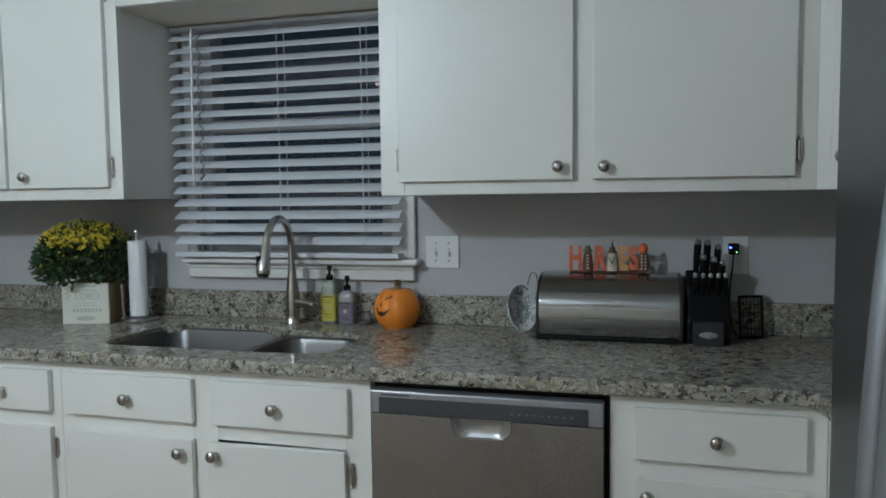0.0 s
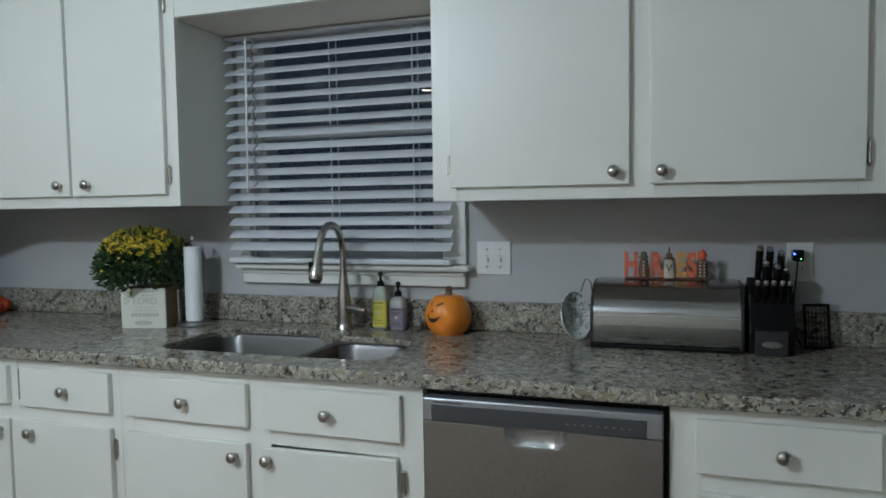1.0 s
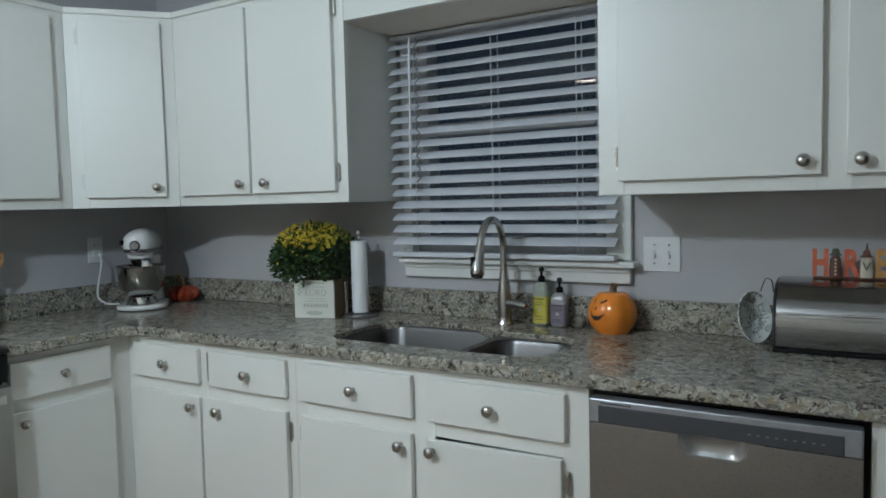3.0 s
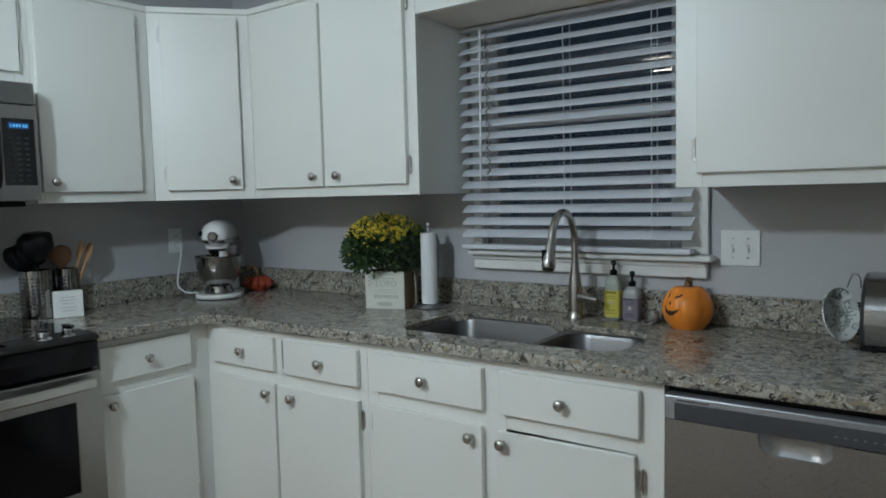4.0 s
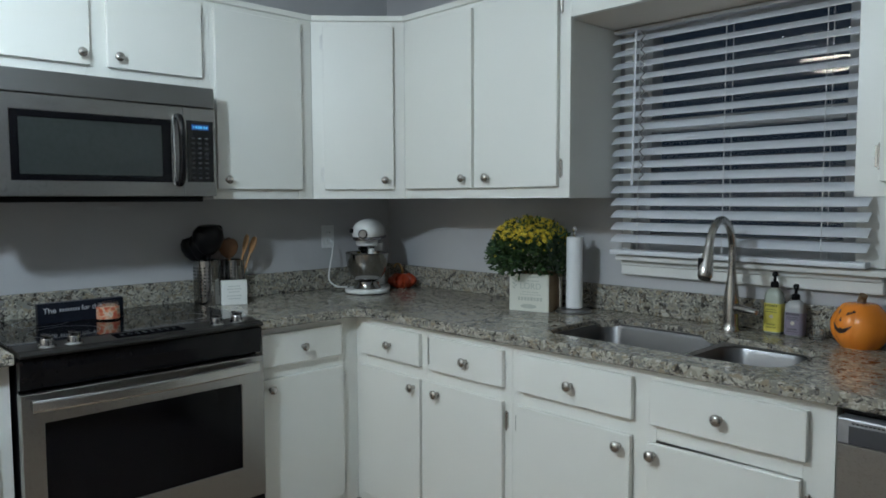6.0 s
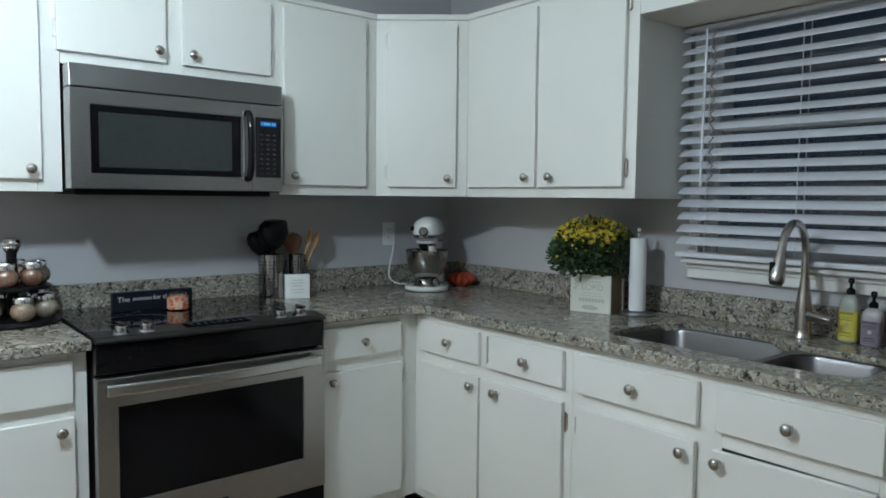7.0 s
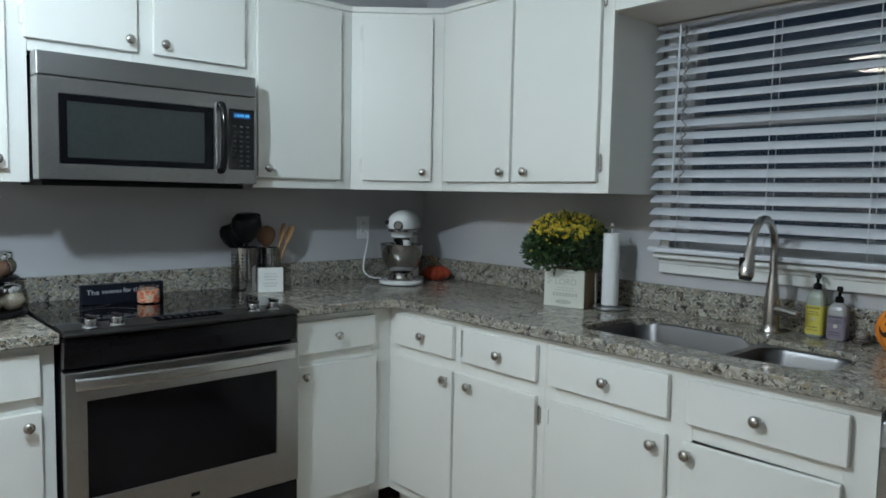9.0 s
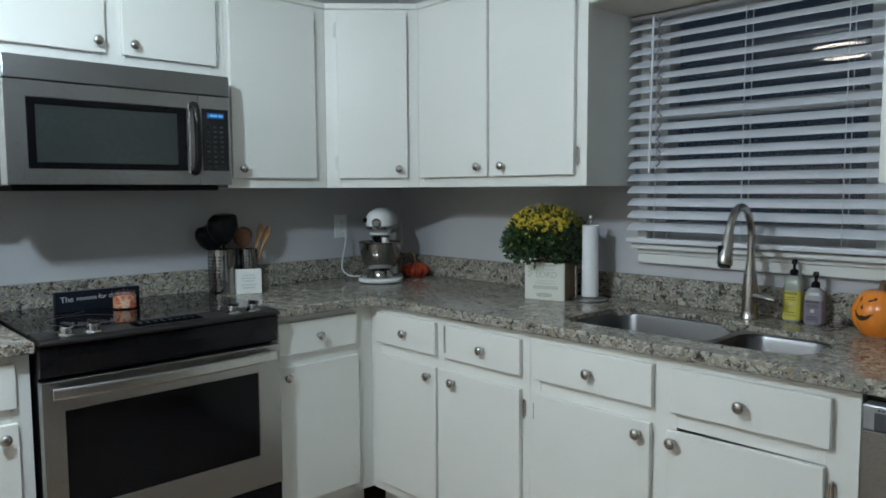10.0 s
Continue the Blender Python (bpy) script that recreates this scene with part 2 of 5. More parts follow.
# kitchen lamp: a small bare globe under a ceiling canopy; a warmer flush dome hangs farther back in the room
LX, LY, LZ = 1.53, -2.45, 2.20
lamp = thing("ceiling_light", (LX, LY, CH), "small white glowing globe light on a short ceiling stem", "ceiling light")
part("canopy", lathe([(0.0, -0.03), (0.05, -0.03), (0.065, -0.02), (0.07, -0.001), (0.0, -0.001)], 28, m=Matrix.Translation((LX, LY, CH))), TRIM, lamp, "", True)
part("stem", lathe([(0.012, LZ + 0.05), (0.012, CH - 0.03)], 14, m=Matrix.Translation((LX, LY, 0))), TRIM, lamp, "", True)
part("globe", lathe([(0.0, -0.06)] + [(0.06 * math.sin(math.pi * k / 12), -0.06 * math.cos(math.pi * k / 12)) for k in range(1, 12)] + [(0.0, 0.06)], 24, m=Matrix.Translation((LX, LY, LZ))), LAMP, lamp, "glowing round globe", True)
DX_, DY_ = 1.01, -3.43
dome = thing("dome_light", (DX_, DY_, CH), "round flush-mounted glass dome light, lit warm white", "ceiling light")
part("rim", lathe([(0.19, -0.03), (0.225, -0.03), (0.23, -0.02), (0.23, -0.001), (0.19, -0.001)], 40, m=Matrix.Translation((DX_, DY_, CH)), close=False), TRIM, dome, "", True)
part("shade", lathe([(0.0, -0.125), (0.06, -0.121), (0.12, -0.106), (0.17, -0.08), (0.20, -0.05), (0.213, -0.0305), (0.0, -0.0305)], 40, m=Matrix.Translation((DX_, DY_, CH))), DOME, dome, "glowing glass shade", True)
spot = thing("recessed_light", (1.36, -1.95, CH), "small round recessed ceiling spotlight, lit", "recessed light")
part("ring", lathe([(0.045, -0.004), (0.06, -0.006), (0.065, 0.0), (0.045, 0.0)], 24, m=Matrix.Translation((1.36, -1.95, CH - 0.001)), close=False), TRIM, spot)
part("lens", lathe([(0.0, -0.003), (0.044, -0.003), (0.044, 0.0), (0, 0)], 24, m=Matrix.Translation((1.36, -1.95, CH - 0.001))), SPOT, spot)

# ---- window and blind ----
win = tagged(new("window_1"), "double-hung window with white casing, dark night outside", "window", "", "structure")
win.location = (1.885, WY, WZ0)
c = box((W1, WY - 0.022, WZ0), (W1 + 0.085, WY - 0.001, UP1 - 0.16), 0.004)
box((1.462, WY - 0.022, WZ0), (W0, WY - 0.001, UP1 - 0.16), 0.004, bm=c)
part("casing", c, TRIM, win)
part("window_sill", box((1.455, WY - 0.062, 1.118), (2.375, WY + 0.02, 1.138), 0.006, 3), TRIM, win)
ap = box((1.462, WY - 0.026, 1.062), (2.352, WY - 0.001, 1.117), 0.004)
box((1.462, WY - 0.036, 1.098), (2.352, WY - 0.001, 1.117), 0.008, 3, bm=ap)
part("apron", ap, TRIM, win, "moulded white apron")
fr = bmesh.new()
for lo, hi in (((W0, 0.06, WZ0), (W0 + 0.05, 0.14, WZ1)), ((W1 - 0.05, 0.06, WZ0), (W1, 0.14, WZ1)), ((W0 + 0.0505, 0.062, WZ0), (W1 - 0.0505, 0.138, WZ0 + 0.078)), ((W0 + 0.0505, 0.062, WZ1 - 0.022), (W1 - 0.0505, 0.138, WZ1)), ((W0 + 0.0505, 0.057, 1.600), (W1 - 0.0505, 0.12, 1.645))):
    box(lo, hi, 0.003, bm=fr)
part("window_frame", fr, VINYL, win)
for z0, z1, y in ((WZ0 + 0.07, 1.605, 0.078), (1.640, WZ1 - 0.018, 0.098)):
    p = part("pane", box((W0 + 0.045, y, z0), (W1 - 0.045, y + 0.004, z1)), PANE, win)
    p.visible_shadow = False

blind = thing("window_blind", (1.9, -0.03, 1.14), "white horizontal slat blind, lowered, slats tilted half open", "blind")
BX0, BX1, BY = 1.446, 2.318, -0.030
part("headrail", box((BX0, BY - 0.012, 1.962), (BX1, BY + 0.03, 1.974), 0.003), BLIND, blind)
ZTOP, ZBOT, NS = 1.937, 1.203, 17
slat = bmesh.new()
prof = [(-0.025, 0.0), (-0.012, 0.0022), (0.0, 0.003), (0.012, 0.0022), (0.025, 0.0)]
prof = prof + [(y, z - 0.0026) for y, z in reversed(prof)]
ends = [[slat.verts.new((x, y, z)) for y, z in prof] for x in (BX0, BX1)]
for i in range(len(prof)):
    j = (i + 1) % len(prof)
    slat.faces.new((ends[0][i], ends[0][j], ends[1][j], ends[1][i]))
slat.faces.new(ends[0])
slat.faces.new(list(reversed(ends[1])))
bmesh.ops.recalc_face_normals(slat, faces=slat.faces)
me = bpy.data.meshes.new("slat")
slat.to_mesh(me)
slat.free()
me.materials.append(BLIND)
for i in range(NS):
    z = ZTOP + (ZBOT - ZTOP) * i / (NS - 1)
    ob = new("slat", me)
    ob.parent = blind
    ob.matrix_parent_inverse = Matrix.Translation(blind.location).inverted()
    ob.matrix_basis = Matrix.Translation((0, BY, z)) @ pose(0, 0, 0, 32 + random.uniform(-1.0, 1.0), 0, random.uniform(-0.05, 0.05))
part("bottom_rail", box((BX0, BY - 0.026, 1.142), (BX1, BY + 0.026, 1.160), 0.004, 3), BLIND, blind)
for x in (1.565, 1.885, 2.195):
    cb = bmesh.new()
    for dy in (-0.027, 0.027):
        tube([(x, BY + dy, 1.16), (x, BY + dy, 1.955)], 0.0012, 6, bm=cb)
    part("ladder_cord", cb, CORD, blind)
part("tilt_wand", tube([(1.56, BY - 0.045, 1.955), (1.556, BY - 0.052, 1.40)], 0.0045, 8), BLIND, blind)
zig = []
for i in range(33):
    zig.append((1.585 + (0.008 if i % 2 else -0.008), BY - 0.04, 1.95 - i * 0.0165))
part("lift_cord", tube(zig, 0.0026, 6), plain("cord_grey", (0.26, 0.25, 0.25), 0.7), blind, "twisted grey lift cord")

# ---- cabinets ----
KNOB = bmesh.new()
lathe([(0.0085, 0.0), (0.0075, 0.006), (0.006, 0.012), (0.009, 0.016), (0.0155, 0.020), (0.0165, 0.025), (0.013, 0.030), (0.006, 0.0325), (0.0, 0.033)], 20, bm=KNOB)
bmesh.ops.recalc_face_normals(KNOB, faces=KNOB.faces)
KNOB_MESH = bpy.data.meshes.new("knob")
KNOB.to_mesh(KNOB_MESH)
KNOB.free()
for p in KNOB_MESH.polygons:
    p.use_smooth = True
KNOB_MESH.materials.append(NICKEL)
hb = box((-0.009, -0.0005, -0.027), (0.0075, 0.0035, 0.027), 0.0012)
for z0, z1 in ((-0.025, -0.0085), (-0.008, 0.008), (0.0085, 0.025)):
    lathe([(0.0, z0), (0.0052, z0), (0.0052, z1), (0.0, z1)], 12, bm=hb, m=Matrix.Translation((0.003, 0.007, 0)))
for z in (-0.030, 0.030):
    lathe([(0.0, z - 0.005), (0.003, z - 0.003), (0.0036, z), (0.003, z + 0.003), (0.0, z + 0.005)], 10, bm=hb, m=Matrix.Translation((0.003, 0.007, 0)))
for z in (-0.016, 0.016):
    lathe([(0.003, 0.0), (0.0026, 0.0012), (0.0, 0.0014)], 8, bm=hb, m=Matrix.Translation((-0.005, 0.0035, z)) @ pose(0, 0, 0, -90, 0, 0))
HINGE_MESH = bpy.data.meshes.new("hinge")
hb.to_mesh(HINGE_MESH)
hb.free()
HINGE_MESH.materials.append(painted("hinge_paint", (0.74, 0.74, 0.71), 0.3, 0.1))

BARE_HINGE = HINGE_MESH.copy()
BARE_HINGE.name = "bare_hinge"
BARE_HINGE.materials[0] = NICKEL


class Face:
    """A cabinet front: s runs along it, d out of it, z up."""

    def __init__(self, origin, along, out):
        self.o, self.a, self.d = Vector(origin), Vector(along).normalized(), Vector(out).normalized()

    def m(self):
        r = Matrix((self.a, self.d, Vector((0, 0, 1)))).transposed().to_4x4()
        return Matrix.Translation(self.o) @ r

    def at(self, s, d, z):
        return self.o + self.a * s + self.d * d + Vector((0, 0, z))

    def box(self, s0, s1, d0, d1, z0, z1, bevel=0.0, bm=None, seg=2, turn=None):
        m = self.m()
        if turn is not None:
            m = m @ turn
        return box((s0, d0, z0), (s1, d1, z1), bevel, seg, bm, m)


def fix(mesh, name, parent, m, label=""):
    """A small fitting on a front: an object of its own on a shared mesh."""
    ob = new(name, mesh)
    ob.parent = parent
    ob.matrix_world = m
    ob.matrix_basis = m
    return tagged(ob, label)


def cabinet(name, face, s0, s1, z0, z1, depth, fronts, label, toe=0.0, crown=False, inset=0.0):
    """fronts: (kind, s0, s1, z0, z1, knob, hinge side, droop); the frame stands between them, with dark openings behind."""
    bare = face.d.y < -0.9
    at = face.at((s0 + s1) / 2, -depth / 2, 0 if toe else z0)
    unit = thing(name, at, label, "cabinet", "kitchen cabinets")
    zb = z0 + toe
    e1 = s1 - inset
    part("side_panel", face.box(s0 + 0.001, s0 + 0.016, -depth, -0.0195, zb, z1), WHITE, unit)
    part("side_panel", face.box(e1 - 0.016, e1 - 0.001, -depth, -0.0195, zb, z1), WHITE, unit)
    part("back_panel", face.box(s0 + 0.0165, e1 - 0.0165, -depth, -depth + 0.012, zb, z1), WHITE, unit)
    part("bottom_panel", face.box(s0 + 0.0165, e1 - 0.0165, -depth + 0.0125, -0.0195, zb, zb + 0.016), WHITE, unit)
    if not toe:
        part("top_panel", face.box(s0 + 0.0165, e1 - 0.0165, -depth + 0.0125, -0.0195, z1 - 0.016, z1), WHITE, unit)
    # frame with openings a little smaller than the doors
    zs = sorted({round(v, 4) for f in fronts for v in (f[3], f[4])})
    edges = sorted([(f[1] + 0.012, f[2] - 0.012) for f in fronts])
    cols = []
    for a, b in edges:
        if not cols or a > cols[-1][1]:
            cols.append([a, b])
        else:
            cols[-1][1] = max(cols[-1][1], b)
            cols[-1][0] = max(cols[-1][0], a) if abs(cols[-1][0] - a) < 0.03 else min(cols[-1][0], a)
    cur = s0
    for a, b in cols:
        part("stile", face.box(cur, a, -0.019, 0.0, zb, z1, 0.0007), WHITE, unit)
        cur = b
    part("stile", face.box(cur, s1, -0.019, 0.0, zb, z1, 0.0007), WHITE, unit)
    for a, b in cols:
        here = sorted([(f[3] + 0.012, f[4] - (0.0 if len(f) > 7 and f[7] else 0.012)) for f in fronts if f[1] + 0.012 >= a - 0.03 and f[2] - 0.012 <= b + 0.03])
        low = zb
        for c0, c1 in here:
            if c0 > low + 0.002:
                part("rail", face.box(a + 0.0003, b - 0.0003, -0.019, -0.0004, low, c0, 0.0006), WHITE, unit)
            low = max(low, c1)
        part("rail", face.box(a + 0.0003, b - 0.0003, -0.019, -0.0004, low, z1, 0.0006), WHITE, unit)
    if toe:
        part("toe_kick", face.box(s0, s1, -depth, -0.07, 0.0, zb), TRIM, unit)
    if crown:
        part("crown_strip", face.box(s0, s1, -0.02, 0.014, z1 - 0.016, z1 + 0.008, 0.004), WHITE, unit)
    for f in fronts:
        kind, a, b, c, d, knob, hinge = f[:7]
        turn = None
        if len(f) > 7 and f[7]:
            turn = Matrix.Translation((b, 0.0, c)) @ pose(0, 0, 0, 0, -f[7], 0) @ Matrix.Translation((-b, 0.0, -c))
        else:
            tilt = random.uniform(-0.10, 0.10)
            turn = Matrix.Translation((b, 0.0, c)) @ pose(0, 0, 0, 0, tilt, 0) @ Matrix.Translation((-b, 0.0, -c))
        panel = part(kind, face.box(a, b, 0.0012, 0.020, c, d, 0.0028, seg=3, turn=turn), WHITE, unit)
        k = face.m() @ Matrix.Translation((knob[0], 0.0195, knob[1])) @ pose(0, 0, 0, -90, 0, 0)
        fix(KNOB_MESH, "knob", panel, k, "round brushed nickel knob")
        if hinge:
            s = a if hinge == "l" else b
            for zz in ((c + 0.065, d - 0.065) if d - c > 0.45 else (c + 0.07, d - 0.07)):
                side = -0.0065 if hinge == "l" else 0.0065
                fix(BARE_HINGE if bare else HINGE_MESH, "hinge", panel, face.m() @ Matrix.Translation((s + side, 0.0005, zz)), "bare nickel hinge" if bare else "painted-over cabinet hinge")
    return unit


NF = Face((0, BF, 0), (1, 0, 0), (0, -1, 0))
NU = Face((0, UF, 0), (1, 0, 0), (0, -1, 0))
WF = Face((LBF, 0, 0), (0, 1, 0), (1, 0, 0))
WU = Face((LUF, 0, 0), (0, 1, 0), (1, 0, 0))
EF = Face((RBF, 0, 0), (0, 1, 0), (-1, 0, 0))
BT = 0.872
D0, D1, DR0, DR1, KD, KB = 0.145, 0.681, 0.727, 0.851, 0.787, 0.645
cabinet("base_cabinet", NF, 0.590, 1.445, 0, BT, 0.60, [
    ("drawer", 0.655, 1.003, DR0, DR1, (0.836, KD), ""), ("drawer", 1.060, 1.415, DR0, DR1, (1.248, KD), ""),
    ("door", 0.648, 1.005, D0, D1, (0.973, KB), "l"), ("door", 1.018, 1.415, D0, D1, (1.104, KB), "r")],
    "white painted base cabinet with two drawers and two doors", 0.10)
cabinet("sink_cabinet", NF, 1.446, 2.425, 0, BT, 0.60, [
    ("drawer", 1.480, 1.900, DR0, DR1, (1.692, KD), ""), ("drawer", 1.957, 2.367, DR0, DR1, (2.157, KD), ""),
    ("door", 1.476, 1.898, D0, D1, (1.863, KB), "l"), ("door", 1.957, 2.364, D0, D1, (1.971, KB), "r", 0.9)],
    "white painted sink base cabinet, one door sagging slightly", 0.10)
cabinet("base_cabinet", NF, 3.034, 3.504, 0, BT, 0.60, [
    ("drawer", 3.091, 3.460, DR0, DR1, (3.270, KD), ""), ("door", 3.091, 3.460, D0, D1, (3.120, KB), "r")],
    "white painted base cabinet beside the dishwasher", 0.10)
cabinet("base_cabinet", WF, -1.086, -0.616, 0, BT, 0.55, [
    ("drawer", -1.066, -0.706, DR0, DR1, (-0.891, KD), ""), ("door", -1.066, -0.700, D0, D1, (-1.036, KB), "r")],
    "white painted base cabinet beside the stove", 0.10)
cabinet("base_cabinet", WF, -2.75, -1.880, 0, BT, 0.55, [
    ("drawer", -2.42, -1.921, DR0 - 0.006, DR1, (-2.160, KD - 0.004), ""), ("door", -2.42, -1.919, D0, D1 - 0.004, (-1.958, KB - 0.005), "l")],
    "white painted base cabinet under the spice rack", 0.10)
cabinet("base_cabinet", EF, -0.86, -0.616, 0, BT, 0.58, [], "narrow white base cabinet panel beside the fridge", 0.10)
UD0, UD1, KU = 1.395, 2.092, 1.434
cabinet("wall_cabinet", NU, 0.581, 1.459, UP0, UP1, 0.35, [
    ("door", 0.606, 1.001, UD0, UD1, (0.963, KU), "l"), ("door", 1.015, 1.416, UD0, UD1, (1.090, KU), "r")],
    "white painted wall cabinet with two plain doors", crown=True, inset=0.02)
cabinet("wall_cabinet", NU, 2.361, 3.530, UP0, UP1, 0.35, [
    ("door", 2.421, 2.923, UD0 - 0.003, UD1, (2.884, KU - 0.007), "l"), ("door", 2.975, 3.478, UD0 - 0.004, UD1, (3.007, KU - 0.009), "r")],
    "wide white painted wall cabinet with two plain doors", crown=True)
DA, DB = Vector((LUF, -0.630, 0)), Vector((0.580, UF, 0))
DG = Face(DA, DB - DA, (DB.y - DA.y, -(DB.x - DA.x), 0))
DL = (DB - DA).length
corner = cabinet("corner_cabinet", DG, 0.0, DL, UP0, UP1, 0.12, [("door", 0.052, DL - 0.048, UD0, UD1, (DL - 0.085, KU), "l")],
                 "white painted diagonal corner wall cabinet", crown=True)
RA, RB = Vector((3.530, UF, 0)), Vector((RUF, -0.60, 0))
RG = Face(RA, RB - RA, (RB.y - RA.y, -(RB.x - RA.x), 0))
RL = (RB - RA).length
cabinet("corner_cabinet", RG, 0.0, RL, UP0, UP1, 0.12, [("door", 0.05, RL - 0.05, UD0, UD1, (0.09, KU), "l")],
        "white painted diagonal corner wall cabinet beside the fridge", crown=True)
cabinet("wall_cabinet", WU, -1.094, -0.631, UP0, UP1, 0.27, [("door", -1.080, -0.693, UD0, UD1, (-1.043, KU - 0.003), "r")],
        "white painted wall cabinet beside the microwave", crown=True)
cabinet("wall_cabinet", WU, -1.874, -1.095, 1.775, UP1, 0.27, [
    ("door", -1.885, -1.536, 1.815, UD1, (-1.566, 1.852), "l"), ("door", -1.479, -1.134, 1.815, UD1, (-1.445, 1.852), "r")],
    "short white wall cabinet above the microwave", crown=True)
cabinet("wall_cabinet", WU, -2.75, -1.875, UP0, UP1, 0.27, [("door", -2.38, -1.936, UD0, UD1, (-1.970, KU - 0.007), "l")],
        "white painted wall cabinet above the spice rack", crown=True)
v = box((1.460, UF, 1.977), (2.360, UF + 0.02, UP1), 0.0015)
solid("trim_over_window", v, WHITE)
solid("trim_niche_ceiling", box((1.4415, UF + 0.0205, 1.978), (2.360, WY - 0.001, 1.992)), UNDER)
cs = box((1.460, UF - 0.014, UP1 - 0.016), (2.360, UF - 0.0005, UP1 + 0.008), 0.004)
solid("trim_crown", cs, WHITE)

# ---- countertop and splashback ----
CF, CLX = BF - 0.030, 0.648
sink_hole = [(2.262, -0.215, 0.085), (1.965, -0.195, 0.04), (1.87, -0.137, 0.07), (1.488, -0.137, 0.12), (1.488, -0.522, 0.10), (2.262, -0.522, 0.09)]


def fillet(corners, n=6):
    """An outline whose corners (x, y, radius) are rounded off."""
    out = []
    for i, (x, y, r) in enumerate(corners):
        p = Vector((x, y))
        a = (Vector(corners[i - 1][:2]) - p)
        b = (Vector(corners[(i + 1) % len(corners)][:2]) - p)
        a, b = p + a.normalized() * min(r, a.length / 2), p + b.normalized() * min(r, b.length / 2)
        for k in range(n + 1):
            t = k / n
            q = a * (1 - t) ** 2 + p * 2 * t * (1 - t) + b * t * t
            out.append((q.x, q.y))
    return out


SEAM = 1.249
ctop = thing("countertop", (1.9, -0.3, COUNTER), "speckled cream, grey and brown polished granite countertop", "countertop")
part("corner_slab", slab(fillet([(WX + 0.001, WY - 0.001, 0.001), (WX + 0.001, -1.094, 0.001), (CLX, -1.094, 0.004), (CLX, CF - 0.03, 0.05), (CLX + 0.05, CF, 0.03), (SEAM - 0.0004, CF, 0.001), (SEAM - 0.0004, WY - 0.001, 0.001)], 4), [], COUNTER - 0.036, COUNTER, 0.006), GRANITE, ctop)
part("sink_slab", slab(fillet([(SEAM + 0.0004, WY - 0.001, 0.001), (SEAM + 0.0004, CF, 0.001), (RBF - 0.03, CF, 0.04), (RBF - 0.03, -0.86, 0.004), (EX - 0.001, -0.86, 0.001), (EX - 0.001, WY - 0.001, 0.001)], 4),
                       [fillet(sink_hole)], COUNTER - 0.036, COUNTER, 0.006), GRANITE, ctop)
ct2 = slab([(WX + 0.001, -2.75), (CLX, -2.75), (CLX, -1.876), (WX + 0.001, -1.876)], [], COUNTER - 0.036, COUNTER, 0.006)
tagged(to_object("countertop", ct2, GRANITE), "short speckled granite countertop beside the stove", "countertop")
sb = box((WX + 0.021, WY - 0.021, COUNTER + 0.0005), (EX - 0.001, WY - 0.001, 1.014), 0.003)
solid("splashback_north", sb, GRANITE, label="low speckled granite splashback")
solid("splashback_west", box((WX + 0.001, -2.75, COUNTER + 0.0005), (WX + 0.0205, WY - 0.001, 1.014), 0.003), GRANITE, label="low speckled granite splashback")
# thin brown strips below the granite, coloured as the overhang's shade on the units
ss = box((0.605, BF - 0.004, BT + 0.0005), (2.425, BF + 0.05, COUNTER - 0.0365))
box((3.03, BF - 0.004, BT + 0.0005), (3.504, BF + 0.05, COUNTER - 0.0365), bm=ss)
box((LBF - 0.05, -1.086, BT + 0.0005), (LBF + 0.004, BF - 0.005, COUNTER - 0.0365), bm=ss)
box((LBF - 0.05, -2.75, BT + 0.0005), (LBF + 0.004, -1.88, COUNTER - 0.0365), bm=ss)
solid("trim_subtop_shade", ss, SHADE_STRIP)

# ---- sink and faucet ----


def loft(outlines, bm=None, m=None, cap=True):
    """A skin through outlines of equal length, each a list of points; the last is closed."""
    t = bmesh.new()
    rings = [[t.verts.new(p) for p in o] for o in outlines]
    n = len(rings[0])
    for a, b in zip(rings, rings[1:]):
        for i in range(n):
            j = (i + 1) % n
            t.faces.new((a[i], a[j], b[j], b[i]))
    if cap:
        t.faces.new(rings[-1])
    return join(bm, t, m)


def bowl(x0, x1, y0, y1, depth, name, parent):
    zt = COUNTER - 0.020
    rings = []
    for inset, dz in ((-0.002, 0), (0.004, 0.012), (0.010, depth - 0.05), (0.022, depth - 0.014), (0.05, depth)):
        rings.append([(x, y, zt - dz) for x, y in rounded(x0 + inset, x1 - inset, y0 + inset, y1 - inset, 0.065, 8)])
    for inset, dz in ((0.05, depth + 0.003), (0.018, depth - 0.010), (0.005, depth - 0.045), (-0.002, 0.010), (-0.006, 0.0)):
        rings.append([(x, y, zt - dz) for x, y in rounded(x0 + inset, x1 - inset, y0 + inset, y1 - inset, 0.065, 8)])
    b = loft(rings[:5], cap=True)
    loft(rings[5:], bm=b, cap=False)
    p = part(name, b, SINKSTEEL, parent, "", True)
    part("drain", lathe([(0.0, 0.004), (0.03, 0.004), (0.042, 0.006), (0.045, 0.0)], 24, m=Matrix.Translation(((x0 + x1) / 2, (y0 + y1) / 2, zt - depth))), CHROME, parent, "", True)
    return p


sink = thing("kitchen_sink", (1.88, -0.35, COUNTER - 0.24), "stainless steel undermount sink with two bowls", "sink")
LB, RB2 = (1.496, 1.962, -0.514, -0.146), (1.988, 2.252, -0.514, -0.226)
part("rim", slab(rounded(1.45, 2.30, -0.565, -0.10, 0.05), [rounded(*LB, 0.065, 8), rounded(*RB2, 0.065, 8)], COUNTER - 0.0205, COUNTER - 0.0175), SINKSTEEL, sink)
